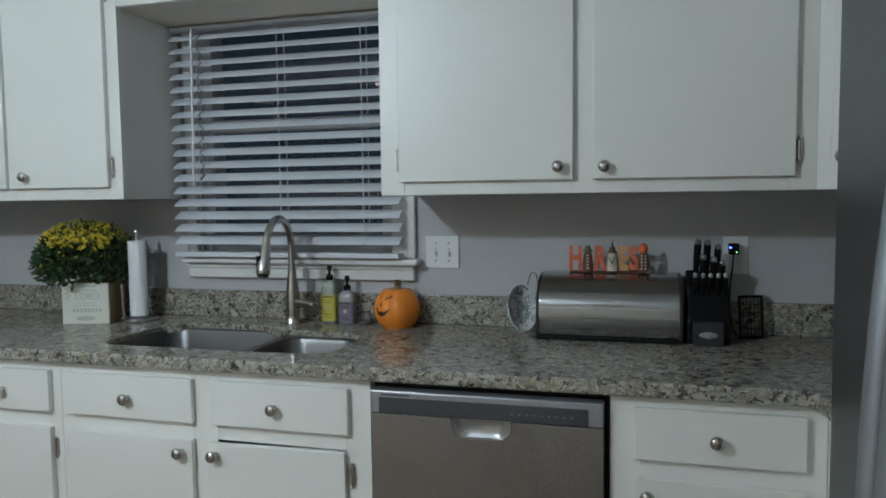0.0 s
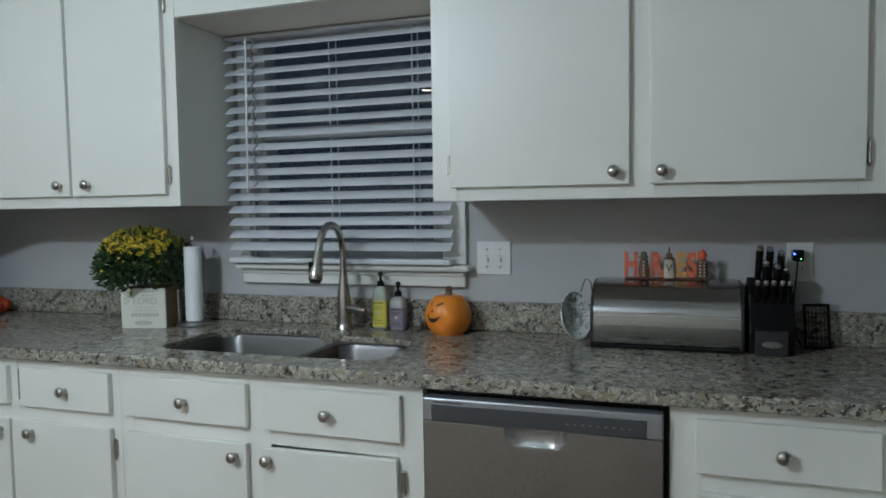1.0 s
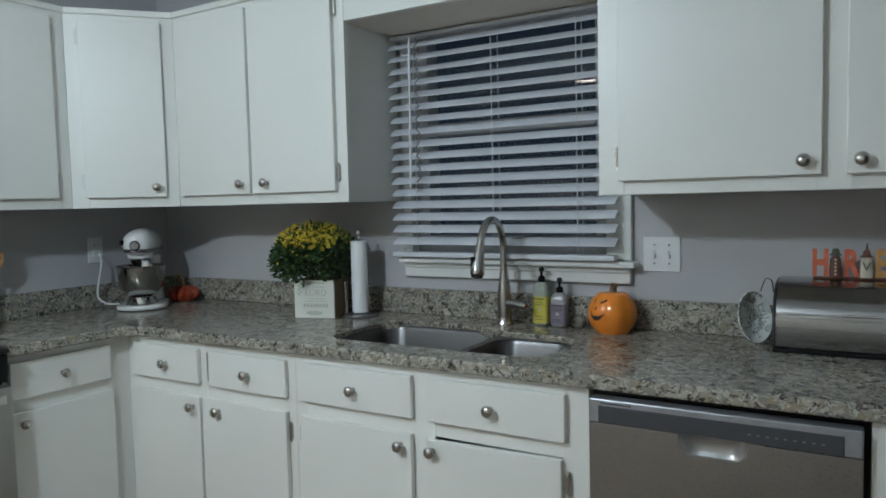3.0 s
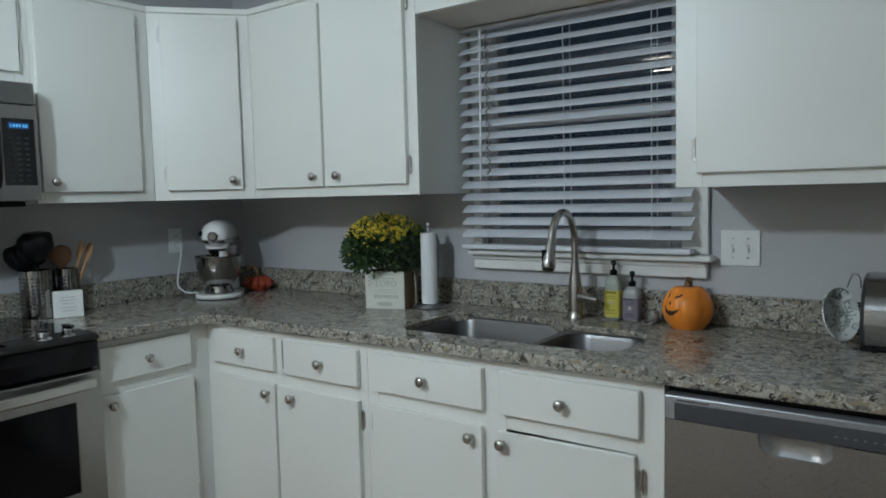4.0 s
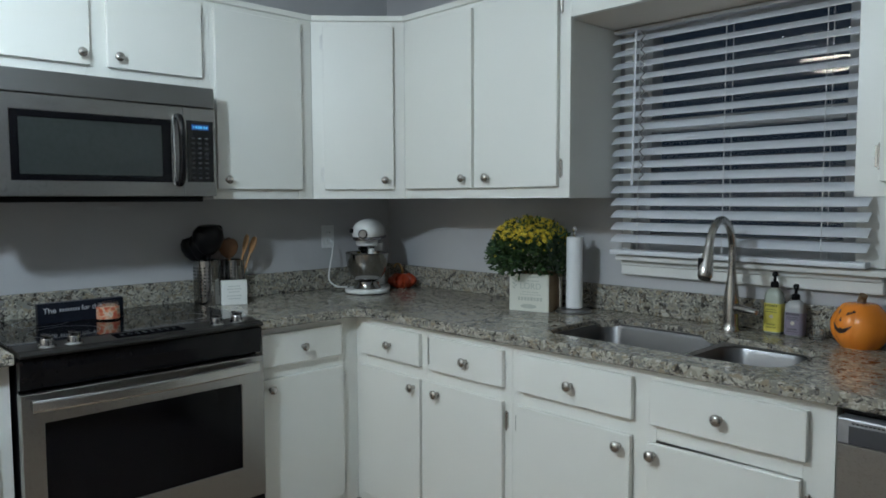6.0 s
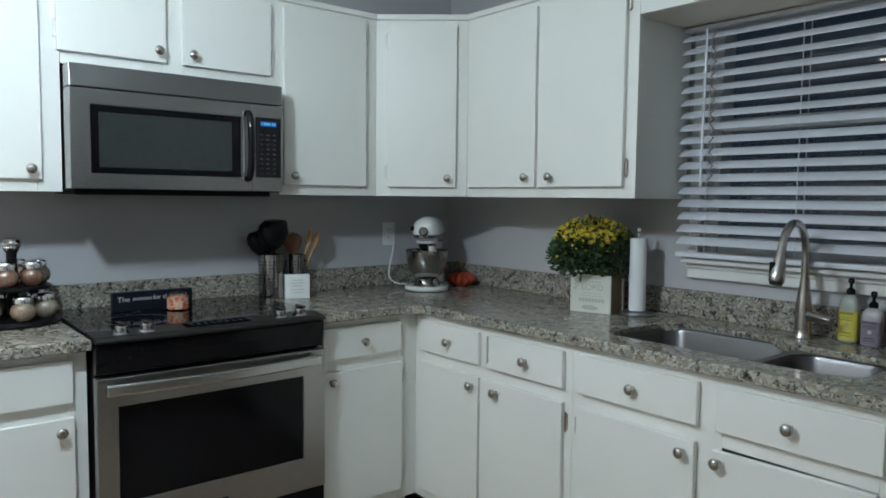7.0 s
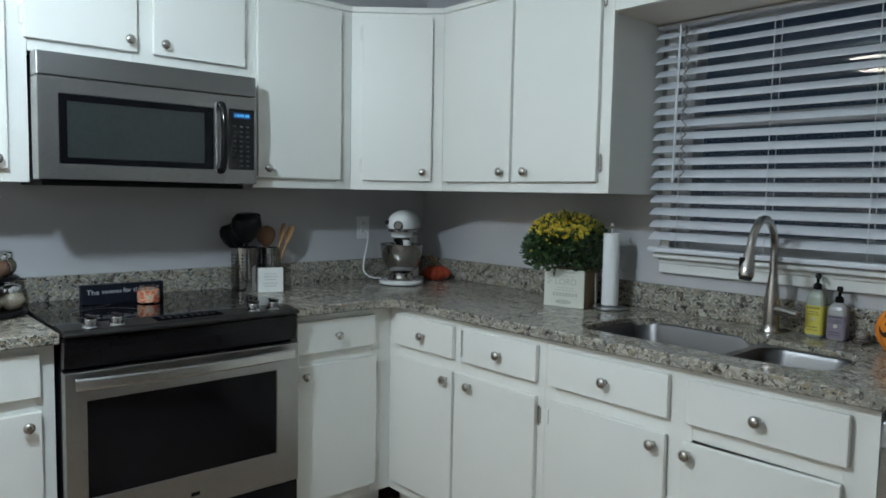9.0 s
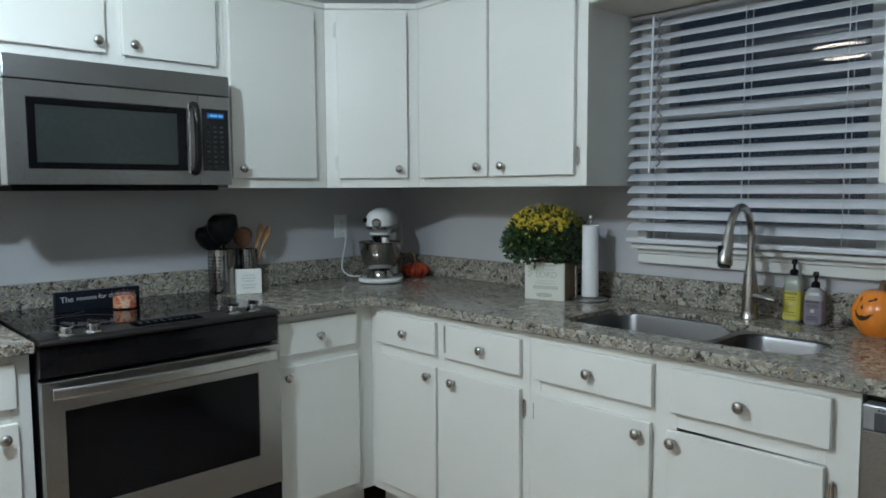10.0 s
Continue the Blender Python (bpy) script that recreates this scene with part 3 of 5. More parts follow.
bowl(*LB, 0.21, "large_bowl", sink)
bowl(*RB2, 0.17, "small_bowl", sink)

fau = thing("faucet", (1.932, -0.078, COUNTER), "brushed nickel pull-down kitchen faucet with a side lever", "faucet")
FX, FY = 1.932, -0.078
FT = Matrix.Translation((FX, FY, COUNTER))
part("base", lathe([(0.0, 0), (0.030, 0), (0.030, 0.006), (0.026, 0.012), (0.0245, 0.03), (0.0245, 0.10), (0.021, 0.135), (0.0165, 0.165), (0.014, 0.19), (0.0, 0.19)], 28, m=FT), NICKEL, fau, "", True)
d = Vector((0.10, -1.0, 0)).normalized()
arc = [Vector((FX, FY, COUNTER + 0.18)), Vector((FX, FY, COUNTER + 0.26))]
R = 0.108
for k in range(0, 17):
    a = math.pi * (1 - k / 16 * 0.92)
    arc.append(Vector((FX, FY, COUNTER + 0.262)) + d * (R + R * math.cos(a)) + Vector((0, 0, R * math.sin(a))))
part("spout", tube(arc, 0.0125, 16), NICKEL, fau, "", True)
e = arc[-1]
e2 = e + (arc[-1] - arc[-2]).normalized() * 0.095 + Vector((0, 0, 0))
hd = (e2 - e).normalized()
part("spray_head", tube([e, e + hd * 0.01, e + hd * 0.03, e + hd * 0.07, e + hd * 0.092, e + hd * 0.098], [0.0128, 0.0145, 0.017, 0.0215, 0.0225, 0.019], 20), NICKEL, fau, "", True)
part("spray_button", box((-0.008, -0.004, -0.02), (0.008, 0.004, 0.02), 0.003, m=Matrix.Translation(e + hd * 0.055) @ Matrix.Translation(Vector((-0.012, -0.014, 0)))), BLACK, fau, "black spray button")
part("aerator", tube([e + hd * 0.0985, e + hd * 0.103], [0.0185, 0.0175], 20), BLACK, fau, "black spray face", True)
part("lever", tube([(FX + 0.020, FY - 0.004, COUNTER + 0.075), (FX + 0.045, FY - 0.012, COUNTER + 0.075), (FX + 0.085, FY - 0.03, COUNTER + 0.073), (FX + 0.098, FY - 0.035, COUNTER + 0.074)], [0.018, 0.0165, 0.0135, 0.008], 16), NICKEL, fau, "", True)

# ---- dishwasher ----
dw = thing("dishwasher", (2.728, -0.33, 0), "stainless steel built-in dishwasher with a pocket handle", "dishwasher")
DX0, DX1, DY = 2.435, 3.020, -0.643
part("tub", box((DX0 - 0.004, -0.598, 0.10), (DX1 + 0.010, 0.0, 0.868)), BLACK, dw)
part("toe_panel", box((DX0, -0.56, 0.0), (DX1, -0.54, 0.10)), BLACK, dw)
px0, px1, pz0, pz1 = 2.648, 2.800, 0.752, 0.797
t = slab([(DX0, 0.11), (DX1, 0.11), (DX1, 0.797), (px1, 0.797), (px1 - 0.004, 0.768), (px1 - 0.022, 0.752), (px0 + 0.022, 0.752), (px0 + 0.004, 0.768), (px0, 0.797), (DX0, 0.797)], [], 0.600, -DY, 0.002, m=pose(0, 0, 0, 90, 0, 0))
door = part("door", t, STEEL, dw)
pk = []
for s, yy in ((1.16, DY + 0.0015), (1.0, DY + 0.003), (0.84, DY + 0.010), (0.5, DY + 0.015)):
    cx, cz = (px0 + px1) / 2, pz1 + 0.001
    pk.append([(cx + s * (px1 - px0) / 2 * u, yy, cz - 0.048 * s * w) for u, w in [(-1, 0)] + [(-math.cos(a) * (1 if abs(math.cos(a)) < 0.7 else 1), min(1, 1.35 * math.sin(a))) for a in (math.pi * k / 14 for k in range(1, 14))] + [(1, 0)]])
part("handle_pocket", loft(pk), plain("pocket_steel", (0.32, 0.32, 0.32), 0.24, 1.0, 0.04, 8), door, "polished recessed handle pocket", True)
part("control_strip", box((DX0, DY - 0.003, 0.7985), (DX1, -0.60, 0.858), 0.004), plain("silver_strip", (0.36, 0.37, 0.39), 0.35, 0.6), dw)
cp = part("control_panel", box((2.460, DY - 0.0055, 0.8005), (2.985, DY - 0.0032, 0.842), 0.001), GREYPANEL, dw, "dark grey control panel")
mk = bmesh.new()
for i in range(9):
    box((2.80 + i * 0.018, DY - 0.0062, 0.818), (2.806 + i * 0.018, DY - 0.0056, 0.8215), bm=mk)
part("marking", mk, plain("faint_print", (0.2, 0.2, 0.21), 0.5), cp)
vt = bmesh.new()
for i in range(9):
    box((2.466 + i * 0.0085, DY - 0.0042, 0.8465), (2.472 + i * 0.0085, DY - 0.0028, 0.8495), bm=vt)
part("vent", vt, BLACK, dw)

# ---- stove ----
stove = thing("stove", (0.36, -1.485, 0), "stainless slide-in electric stove with black glass top", "stove")
SY0, SY1 = -1.872, -1.098
part("body", box((0.06, SY0 + 0.004, 0.03), (0.635, SY1 - 0.004, 0.902)), BLACK, stove)


def along_y(prof, y0, y1, bevel=0.0, bm=None, bow=0.0, root=0.6):
    """A prism along y over a profile of (x, z) points; bow: how far its middle swells out, for points past root."""
    t = bmesh.new()
    k = 17 if bow else 2
    rings = []
    for q in range(k):
        u = q / (k - 1)
        off = bow * (1 - (2 * u - 1) ** 2)
        rings.append([t.verts.new((x + (off if x > root else 0.0), y0 + (y1 - y0) * u, z)) for x, z in prof])
    n = len(prof)
    for a, b in zip(rings, rings[1:]):
        for i in range(n):
            j = (i + 1) % n
            t.faces.new((a[i], a[j], b[j], b[i]))
    t.faces.new(rings[0])
    t.faces.new(list(reversed(rings[-1])))
    bmesh.ops.recalc_face_normals(t, faces=t.faces)
    if bevel:
        es = list(t.edges) if not bow else [e for e in t.edges if e.calc_face_angle(0) > 0.35]
        bmesh.ops.bevel(t, geom=es, offset=bevel, segments=2, profile=0.5, affect="EDGES")
    return join(bm, t)


cook = part("cooktop", box((0.055, SY0 - 0.002, 0.9165), (0.575, SY1 + 0.002, 0.924), 0.002), BLACKGLASS, stove, "black glass cooktop")
for x, y, rr in ((0.20, -1.69, 0.085), (0.43, -1.68, 0.105), (0.21, -1.29, 0.10), (0.43, -1.28, 0.08)):
    part("burner_ring", lathe([(rr, 0.0), (rr, 0.0004), (rr + 0.003, 0.0004), (rr + 0.003, 0.0)], 40, m=Matrix.Translation((x, y, 0.9241)), close=False), GREYPANEL, cook, "grey printed burner ring")
part("control_deck", along_y([(0.576, 0.9235), (0.668, 0.9205), (0.684, 0.9165), (0.690, 0.909), (0.688, 0.902), (0.576, 0.898)], SY0, SY1, 0.002, bow=0.016, root=0.66), plain("black_enamel", (0.016, 0.0150, 0.0140), 0.30, Specular_IOR_Level=0.2), stove, "dark control deck with a rounded lip")
part("fascia", along_y([(0.640, 0.8975), (0.678, 0.8975), (0.676, 0.86), (0.668, 0.806), (0.640, 0.802)], SY0 + 0.002, SY1 - 0.002, 0.002, bow=0.012, root=0.66), plain("black_fascia", (0.005, 0.005, 0.006), 0.12, Specular_IOR_Level=0.2), stove, "glossy black front fascia")
dsp = part("display", box((0.596, -1.592, 0.9185), (0.660, -1.372, 0.9246), 0.001, m=None), plain("display_black", (0.003, 0.003, 0.004), 0.5, Specular_IOR_Level=0.0), stove, "flat touch display panel")
pr = bmesh.new()
for i in range(8):
    for j in range(2):
        box((0.617 + 0.018 * j, -1.572 + i * 0.024, 0.92465), (0.622 + 0.018 * j, -1.562 + i * 0.024, 0.9249), bm=pr)
part("marking", pr, plain("faint_marks", (0.16, 0.17, 0.18), 0.5), dsp)
for y in (-1.788, -1.713, -1.254, -1.178):
    kn = part("knob", lathe([(0.027, 0.0), (0.027, 0.004), (0.023, 0.009), (0.019, 0.011), (0.018, 0.026), (0.016, 0.029), (0.0, 0.030)], 28, m=Matrix.Translation((0.640, y, 0.9175)) @ pose(0, 0, 0, 0, 4, 0)), plain("knob_metal", (0.34, 0.34, 0.345), 0.14, 1.0), stove, "polished metal control knob", True)
    part("grip", box((-0.020, -0.0065, 0.0305), (0.020, 0.0065, 0.040), 0.003, m=Matrix.Translation((0.640, y, 0.9175)) @ pose(0, 0, 0, 0, 4, 25)), plain("knob_grip", (0.10, 0.10, 0.105), 0.25, 1.0), kn, "dark grip bar")
OZ0, OZ1 = 0.285, 0.795
YZX = Matrix(((0, 0, 1, 0), (1, 0, 0, 0), (0, 1, 0, 0), (0, 0, 0, 1)))
od = slab([(SY0, OZ0), (SY1, OZ0), (SY1, OZ1), (SY0, OZ1)], [[(-1.812, 0.402), (-1.186, 0.402), (-1.186, 0.704), (-1.812, 0.704)]], 0.642, 0.684, 0.003, m=YZX)
odoor = part("oven_door", od, STEEL_H, stove)
part("window", box((0.66, -1.8115, 0.4025), (0.681, -1.1865, 0.7035), 0.002), plain("oven_glass", (0.004, 0.004, 0.005), 0.10, Specular_IOR_Level=0.18), odoor, "dark oven window glass")
hn = bmesh.new()
along_y([(0.705, 0.746), (0.714, 0.746), (0.717, 0.752), (0.717, 0.776), (0.714, 0.782), (0.705, 0.782)], -1.850, -1.130, 0.002, hn, 0.030)
for y in (-1.836, -1.146):
    box((0.683, y - 0.013, 0.750), (0.7055, y + 0.013, 0.778), 0.004, bm=hn)
part("handle", hn, plain("handle_steel", (0.50, 0.49, 0.475), 0.26, 1.0, 0.05, 8), odoor, "wide bar handle")
dr = part("drawer", box((0.642, SY0, 0.05), (0.678, SY1, 0.280), 0.004), BLACK, stove, "black storage drawer")
part("badge", box((0.6842, -1.50, 0.325), (0.6855, -1.47, 0.338), 0.0005), BLACK, odoor)

# ---- microwave ----
mw = thing("microwave", (0.22, -1.50, 1.362), "stainless over-the-range microwave with a dark window", "microwave")
MX, MY0, MY1 = 0.424, -1.872, -1.132
part("case", box((0.033, MY0 + 0.006, 1.364), (0.344, MY1 - 0.004, 1.768), 0.003), BLACK, mw, "black painted case")
part("vent_strip", along_y([(0.345, 1.692), (0.424, 1.692), (0.418, 1.766), (0.345, 1.768)], MY0, MY1, 0.003), DARKSTEEL, mw, "stainless top vent strip")
wz0, wz1, wy0, wy1 = 1.416, 1.638, -1.811, -1.300
md = slab([(MY0, 1.366), (-1.2575, 1.366), (-1.2575, 1.688), (MY0, 1.688)], [[(wy0, wz0), (wy1, wz0), (wy1, wz1), (wy0, wz1)]], 0.345, MX, 0.002, m=YZX)
mdoor = part("door", md, STEEL_H, mw)
wf = slab([(wy0 + 0.0005, wz0 + 0.0005), (wy1 - 0.0005, wz0 + 0.0005), (wy1 - 0.0005, wz1 - 0.0005), (wy0 + 0.0005, wz1 - 0.0005)],
          [[(wy0 + 0.024, wz0 + 0.021), (wy1 - 0.034, wz0 + 0.021), (wy1 - 0.034, wz1 - 0.021), (wy0 + 0.024, wz1 - 0.021)]], 0.395, MX + 0.001, 0.001, m=YZX)
part("window_frame", wf, plain("border_black", (0.004, 0.004, 0.005), 0.15, Specular_IOR_Level=0.15), mdoor, "glossy black window border")
part("window", box((0.395, wy0 + 0.023, wz0 + 0.020), (MX - 0.003, wy1 - 0.033, wz1 - 0.020)), MWGLASS, mdoor, "grey mesh-screened window")
part("handle", tube(smooth_line([(MX, -1.277, 1.652), (MX + 0.022, -1.277, 1.645), (MX + 0.036, -1.277, 1.60), (MX + 0.040, -1.277, 1.53), (MX + 0.036, -1.277, 1.46), (MX + 0.022, -1.277, 1.418), (MX, -1.277, 1.411)], 6), 0.0125, 14), plain("dark_handle", (0.005, 0.005, 0.006), 0.12, Specular_IOR_Level=0.3), mdoor, "curved dark vertical handle", True)
part("handle_trim", box((MX, -1.299, 1.405), (MX + 0.010, -1.291, 1.658), 0.003), CHROME, mdoor)
part("control_side", box((0.345, -1.2565, 1.366), (MX, MY1, 1.688), 0.002), STEEL_H, mw)
pan = part("control_panel", box((MX + 0.0002, -1.244, 1.418), (MX + 0.003, -1.142, 1.642), 0.001), BLACKGLASS, mw, "black keypad")
part("display", box((MX + 0.0032, -1.226, 1.608), (MX + 0.0042, -1.160, 1.628)), glowing("blue_display", (0.006, 0.10, 0.45), 0.35, 0.01), pan, "glowing blue clock display")
dg = bmesh.new()
for y_, w_ in ((-1.219, 0.003), (-1.211, 0.007), (-1.201, 0.006), (-1.192, 0.006), (-1.180, 0.006), (-1.171, 0.006)):
    box((MX + 0.0043, y_, 1.6135), (MX + 0.0046, y_ + w_, 1.6225), bm=dg)
tagged(part("digits", dg, glowing("cyan_digits", (0.10, 0.55, 1.0), 0.9, 0.01), pan, "cyan clock digits"), kind="stuff")
kp = bmesh.new()
for i in range(9):
    for j in range(3):
        box((MX + 0.0032, -1.228 + j * 0.026, 1.43 + i * 0.018), (MX + 0.0038, -1.215 + j * 0.026, 1.437 + i * 0.018), bm=kp)
tagged(part("key", kp, plain("key_print", (0.03, 0.032, 0.034), 0.5), pan, "faint printed keys"), kind="stuff")
part("vent_base", box((0.06, MY0 + 0.02, 1.346), (0.375, MY1 - 0.03, 1.3635), 0.003), BLACK, mw)

# ---- fridge ----
FRIDGE = brushed("fridge_steel", (0.155, 0.16, 0.17), 0.40, (1, 1, 14))
fridge = thing("fridge", (3.76, -1.33, 0), "stainless steel refrigerator with a bowed bar handle", "refrigerator")
part("case", box((3.50, -1.78, 0.02), (4.08, -0.872, 1.79), 0.006), GREYPANEL, fridge)
fd = part("door", box((3.445, -1.325, 0.62), (3.497, -0.870, 1.79), 0.012, 4), FRIDGE, fridge)
fd2 = part("door", box((3.445, -1.78, 0.62), (3.497, -1.330, 1.79), 0.012, 4), FRIDGE, fridge)
part("freezer_drawer", box((3.445, -1.78, 0.06), (3.497, -0.870, 0.612), 0.012, 4), FRIDGE, fridge)
for y, p in ((-1.295, fd), (-1.372, fd2)):
    part("handle", tube(smooth_line([(3.446, y, 1.48), (3.434, y, 1.45), (3.420, y, 1.33), (3.408, y, 1.19), (3.400, y, 1.04), (3.397, y, 0.90), (3.400, y, 0.80), (3.420, y, 0.72), (3.446, y, 0.70)], 6), 0.020, 14), plain("handle_satin", (0.34, 0.35, 0.37), 0.5, 0.8, 0.04, 8), p, "", True)

# ---- window counter: bread box, sign, knives, plate ----
bread = thing("bread_box", (3.01, -0.085, COUNTER), "brushed steel roll-top bread box with a black base", "bread box")
prof = [(0.0, 0.010), (-0.170, 0.010), (-0.176, 0.03), (-0.178, 0.085), (-0.172, 0.118), (-0.156, 0.148), (-0.130, 0.172), (-0.095, 0.187), (-0.055, 0.193), (0.0, 0.193)]


def along_x(pr, x0, x1, m, bevel=0.0):
    t = bmesh.new()
    a = [t.verts.new((x0, y, z)) for y, z in pr]
    b = [t.verts.new((x1, y, z)) for y, z in pr]
    n = len(pr)
    for i in range(n):
        j = (i + 1) % n
        t.faces.new((a[i], a[j], b[j], b[i]))
    t.faces.new(a)
    t.faces.new(list(reversed(b)))
    bmesh.ops.recalc_face_normals(t, faces=t.faces)
    if bevel:
        bmesh.ops.bevel(t, geom=list(t.edges), offset=bevel, segments=2, profile=0.5, affect="EDGES")
    return join(None, t, m)


BM = Matrix.Translation((0, -0.004, COUNTER))
BREAD, n_, l_, b_ = shader("bread_steel", (0.42, 0.42, 0.42), 0.17, 1.0, Anisotropic=0.92, Anisotropic_Rotation=0.25)
tan_ = n_.new("ShaderNodeTangent")
tan_.direction_type, tan_.axis = "RADIAL", "X"
l_.new(tan_.outputs["Tangent"], b_.inputs["Tangent"])
part("shell", along_x(prof, 2.806, 3.212, BM), BREAD, bread, "brushed steel roll top", True)
big = [(y * 1.02 - (0.001 if y < 0 else -0.001), 0.004 + (z - 0.01) * 1.02) for y, z in prof]
for x0, x1 in ((2.797, 2.8055), (3.2125, 3.221)):
    part("end_panel", along_x(big, x0, x1, BM, 0.0015), plain("black_trim", (0.03, 0.03, 0.032), 0.35), bread)
part("base", box((2.797, -0.184, COUNTER), (3.221, -0.004, COUNTER + 0.0095), 0.002), BLACK, bread)
part("seam", box((2.808, -0.1825, COUNTER + 0.096), (3.21, -0.178, COUNTER + 0.0985), 0.001), CHROME, bread)
part("grip", box((2.965, -0.187, COUNTER + 0.108), (3.055, -0.177, COUNTER + 0.112), 0.0015), CHROME, bread)

HZ = COUNTER + 0.1935
sign = thing("harvest_sign", (3.01, -0.055, HZ), "orange autumn letter sign with small painted figures", "sign")
ORANGE = plain("painted_orange", (0.66, 0.15, 0.075), 0.6, 0, 0.2, 50)
AMBER = plain("painted_amber", (0.58, 0.30, 0.10), 0.6, 0, 0.2, 50)
BROWN = plain("painted_brown", (0.13, 0.05, 0.03), 0.6, 0, 0.2, 50)
GREEN = plain("painted_olive", (0.10, 0.12, 0.07), 0.6, 0, 0.2)
CREAMP = plain("painted_cream", (0.58, 0.52, 0.42), 0.6, 0, 0.1)
part("board", box((2.888, -0.058, HZ), (3.118, -0.046, HZ + 0.006), 0.001), BROWN, sign)
UPR = pose(0, 0, 0, 90, 0, 0)
xs = [2.906, 2.944, 2.981, 3.018, 3.052, 3.083, 3.112]
for i, ch in enumerate("HARVEST"):
    if ch in "HRES":
        lettering(ch, 0.098, 0.005, Matrix.Translation((xs[i], -0.052, HZ + 0.0415)) @ UPR @ Matrix.Diagonal((0.60, 1, 1, 1)), "letter", AMBER if ch in "E" else ORANGE, sign, "thick painted wooden letter", 0.0045)
    else:
        fg = bmesh.new()
        hh = {"A": 0.062, "V": 0.058, "T": 0.060}[ch]
        lathe([(0.0, 0), (0.015, 0), (0.016, 0.02), (0.013, hh * 0.8), (0.008, hh), (0.0, hh)], 16, bm=fg, m=Matrix.Translation((xs[i], -0.062, HZ + 0.006)) @ Matrix.Diagonal((1, 0.5, 1, 1)))
        f = part("figure", fg, BROWN if ch != "V" else CREAMP, sign, "small painted figure", True)
        hat = lathe([(0.0, 0), (0.016, 0), (0.014, 0.005), (0.010, 0.006), (0.008, 0.018), (0.0, 0.020)], 16, m=Matrix.Translation((xs[i], -0.062, HZ + hh + 0.004)) @ Matrix.Diagonal((1, 0.6, 1, 1)))
        if ch == "T":
            hat = lathe([(0.0, -0.004), (0.010, 0.0), (0.014, 0.010), (0.011, 0.022), (0.003, 0.028), (0.0, 0.030)], 16, m=Matrix.Translation((xs[i], -0.062, HZ + hh + 0.004)))
        part("cap", hat, {"A": GREEN, "V": BROWN, "T": plain("bright_orange", (0.75, 0.13, 0.04), 0.5)}[ch], f, "", True)
        if ch == "V":
            part("feather", tube([(xs[i], -0.062, HZ + hh + 0.02), (xs[i] + 0.001, -0.062, HZ + hh + 0.042)], [0.004, 0.0015], 8), BROWN, f)
        sp = bmesh.new()
        for k in range(5):
            for q in ((-0.006, 0.006) if ch == "T" else (0.0,)):
                box((xs[i] + q - 0.0025, -0.0712, HZ + 0.012 + k * 0.010), (xs[i] + q + 0.0025, -0.0695, HZ + 0.017 + k * 0.010), bm=sp)
        if ch == "V":
            sp.free()
            lettering("V", 0.034, 0.001, Matrix.Translation((xs[i], -0.0712, HZ + 0.036)) @ UPR, "letter", GREEN, f)
        else:
            part("dotting", sp, CREAMP, f, "pale painted dots")

block = thing("knife_block", (3.29, -0.11, COUNTER), "black knife block filled with black-handled knives", "knife block")
kb = along_x([(-0.155, 0.0), (0.0, 0.0), (0.0, 0.17), (-0.03, 0.205), (-0.115, 0.165), (-0.155, 0.06)], 3.235, 3.352, Matrix.Translation((0, -0.015, COUNTER)), 0.004)
part("body", kb, BLACK, block)
fp = part("front_piece", box((3.250, -0.192, COUNTER), (3.332, -0.168, COUNTER + 0.068), 0.003), plain("dark_front", (0.03, 0.03, 0.032), 0.35), block, "dark grey front piece")
ov = lathe([(0.0, 0), (0.026, 0), (0.026, 0.001), (0.0, 0.001)], 24, m=Matrix.Translation((3.291, -0.1922, COUNTER + 0.032)) @ pose(0, 0, 0, 90, 0, 0) @ Matrix.Diagonal((1, 0.36, 1, 1)))
part("badge", ov, CHROME, fp, "oval silver badge")


def knife(x, y, z, length, r, lean):
    base = Vector((x, y, z))
    dr_ = Vector((random.uniform(-0.05, 0.05), lean, 1)).normalized()
    h_ = part("knife", tube([base - dr_ * 0.02, base, base + dr_ * length * 0.5, base + dr_ * length * 0.9, base + dr_ * length], [r * 0.8, r * 0.8, r, r * 1.1, r * 0.8], 12), BLACK, block, "black knife handle", True)
    part("end_cap", lathe([(r * 1.0, -0.004), (r * 1.05, 0.004), (r * 0.7, 0.009), (0.0, 0.011)], 14, m=Matrix.Translation(base + dr_ * length) @ dr_.to_track_quat("Z", "Y").to_matrix().to_4x4()), CHROME, h_, "steel end cap", True)


for i in range(5):
    knife(3.256 + i * 0.0205, -0.142, COUNTER + 0.158, 0.042, 0.0072, -0.35)
for x, y, z, ln in ((3.262, -0.075, 0.195, 0.100), (3.292, -0.072, 0.195, 0.098), (3.322, -0.068, 0.192, 0.088), (3.281, -0.098, 0.182, 0.070), (3.309, -0.095, 0.180, 0.064), (3.334, -0.092, 0.176, 0.056)):
    knife(x, y, COUNTER + z, ln, 0.0098, -0.28)

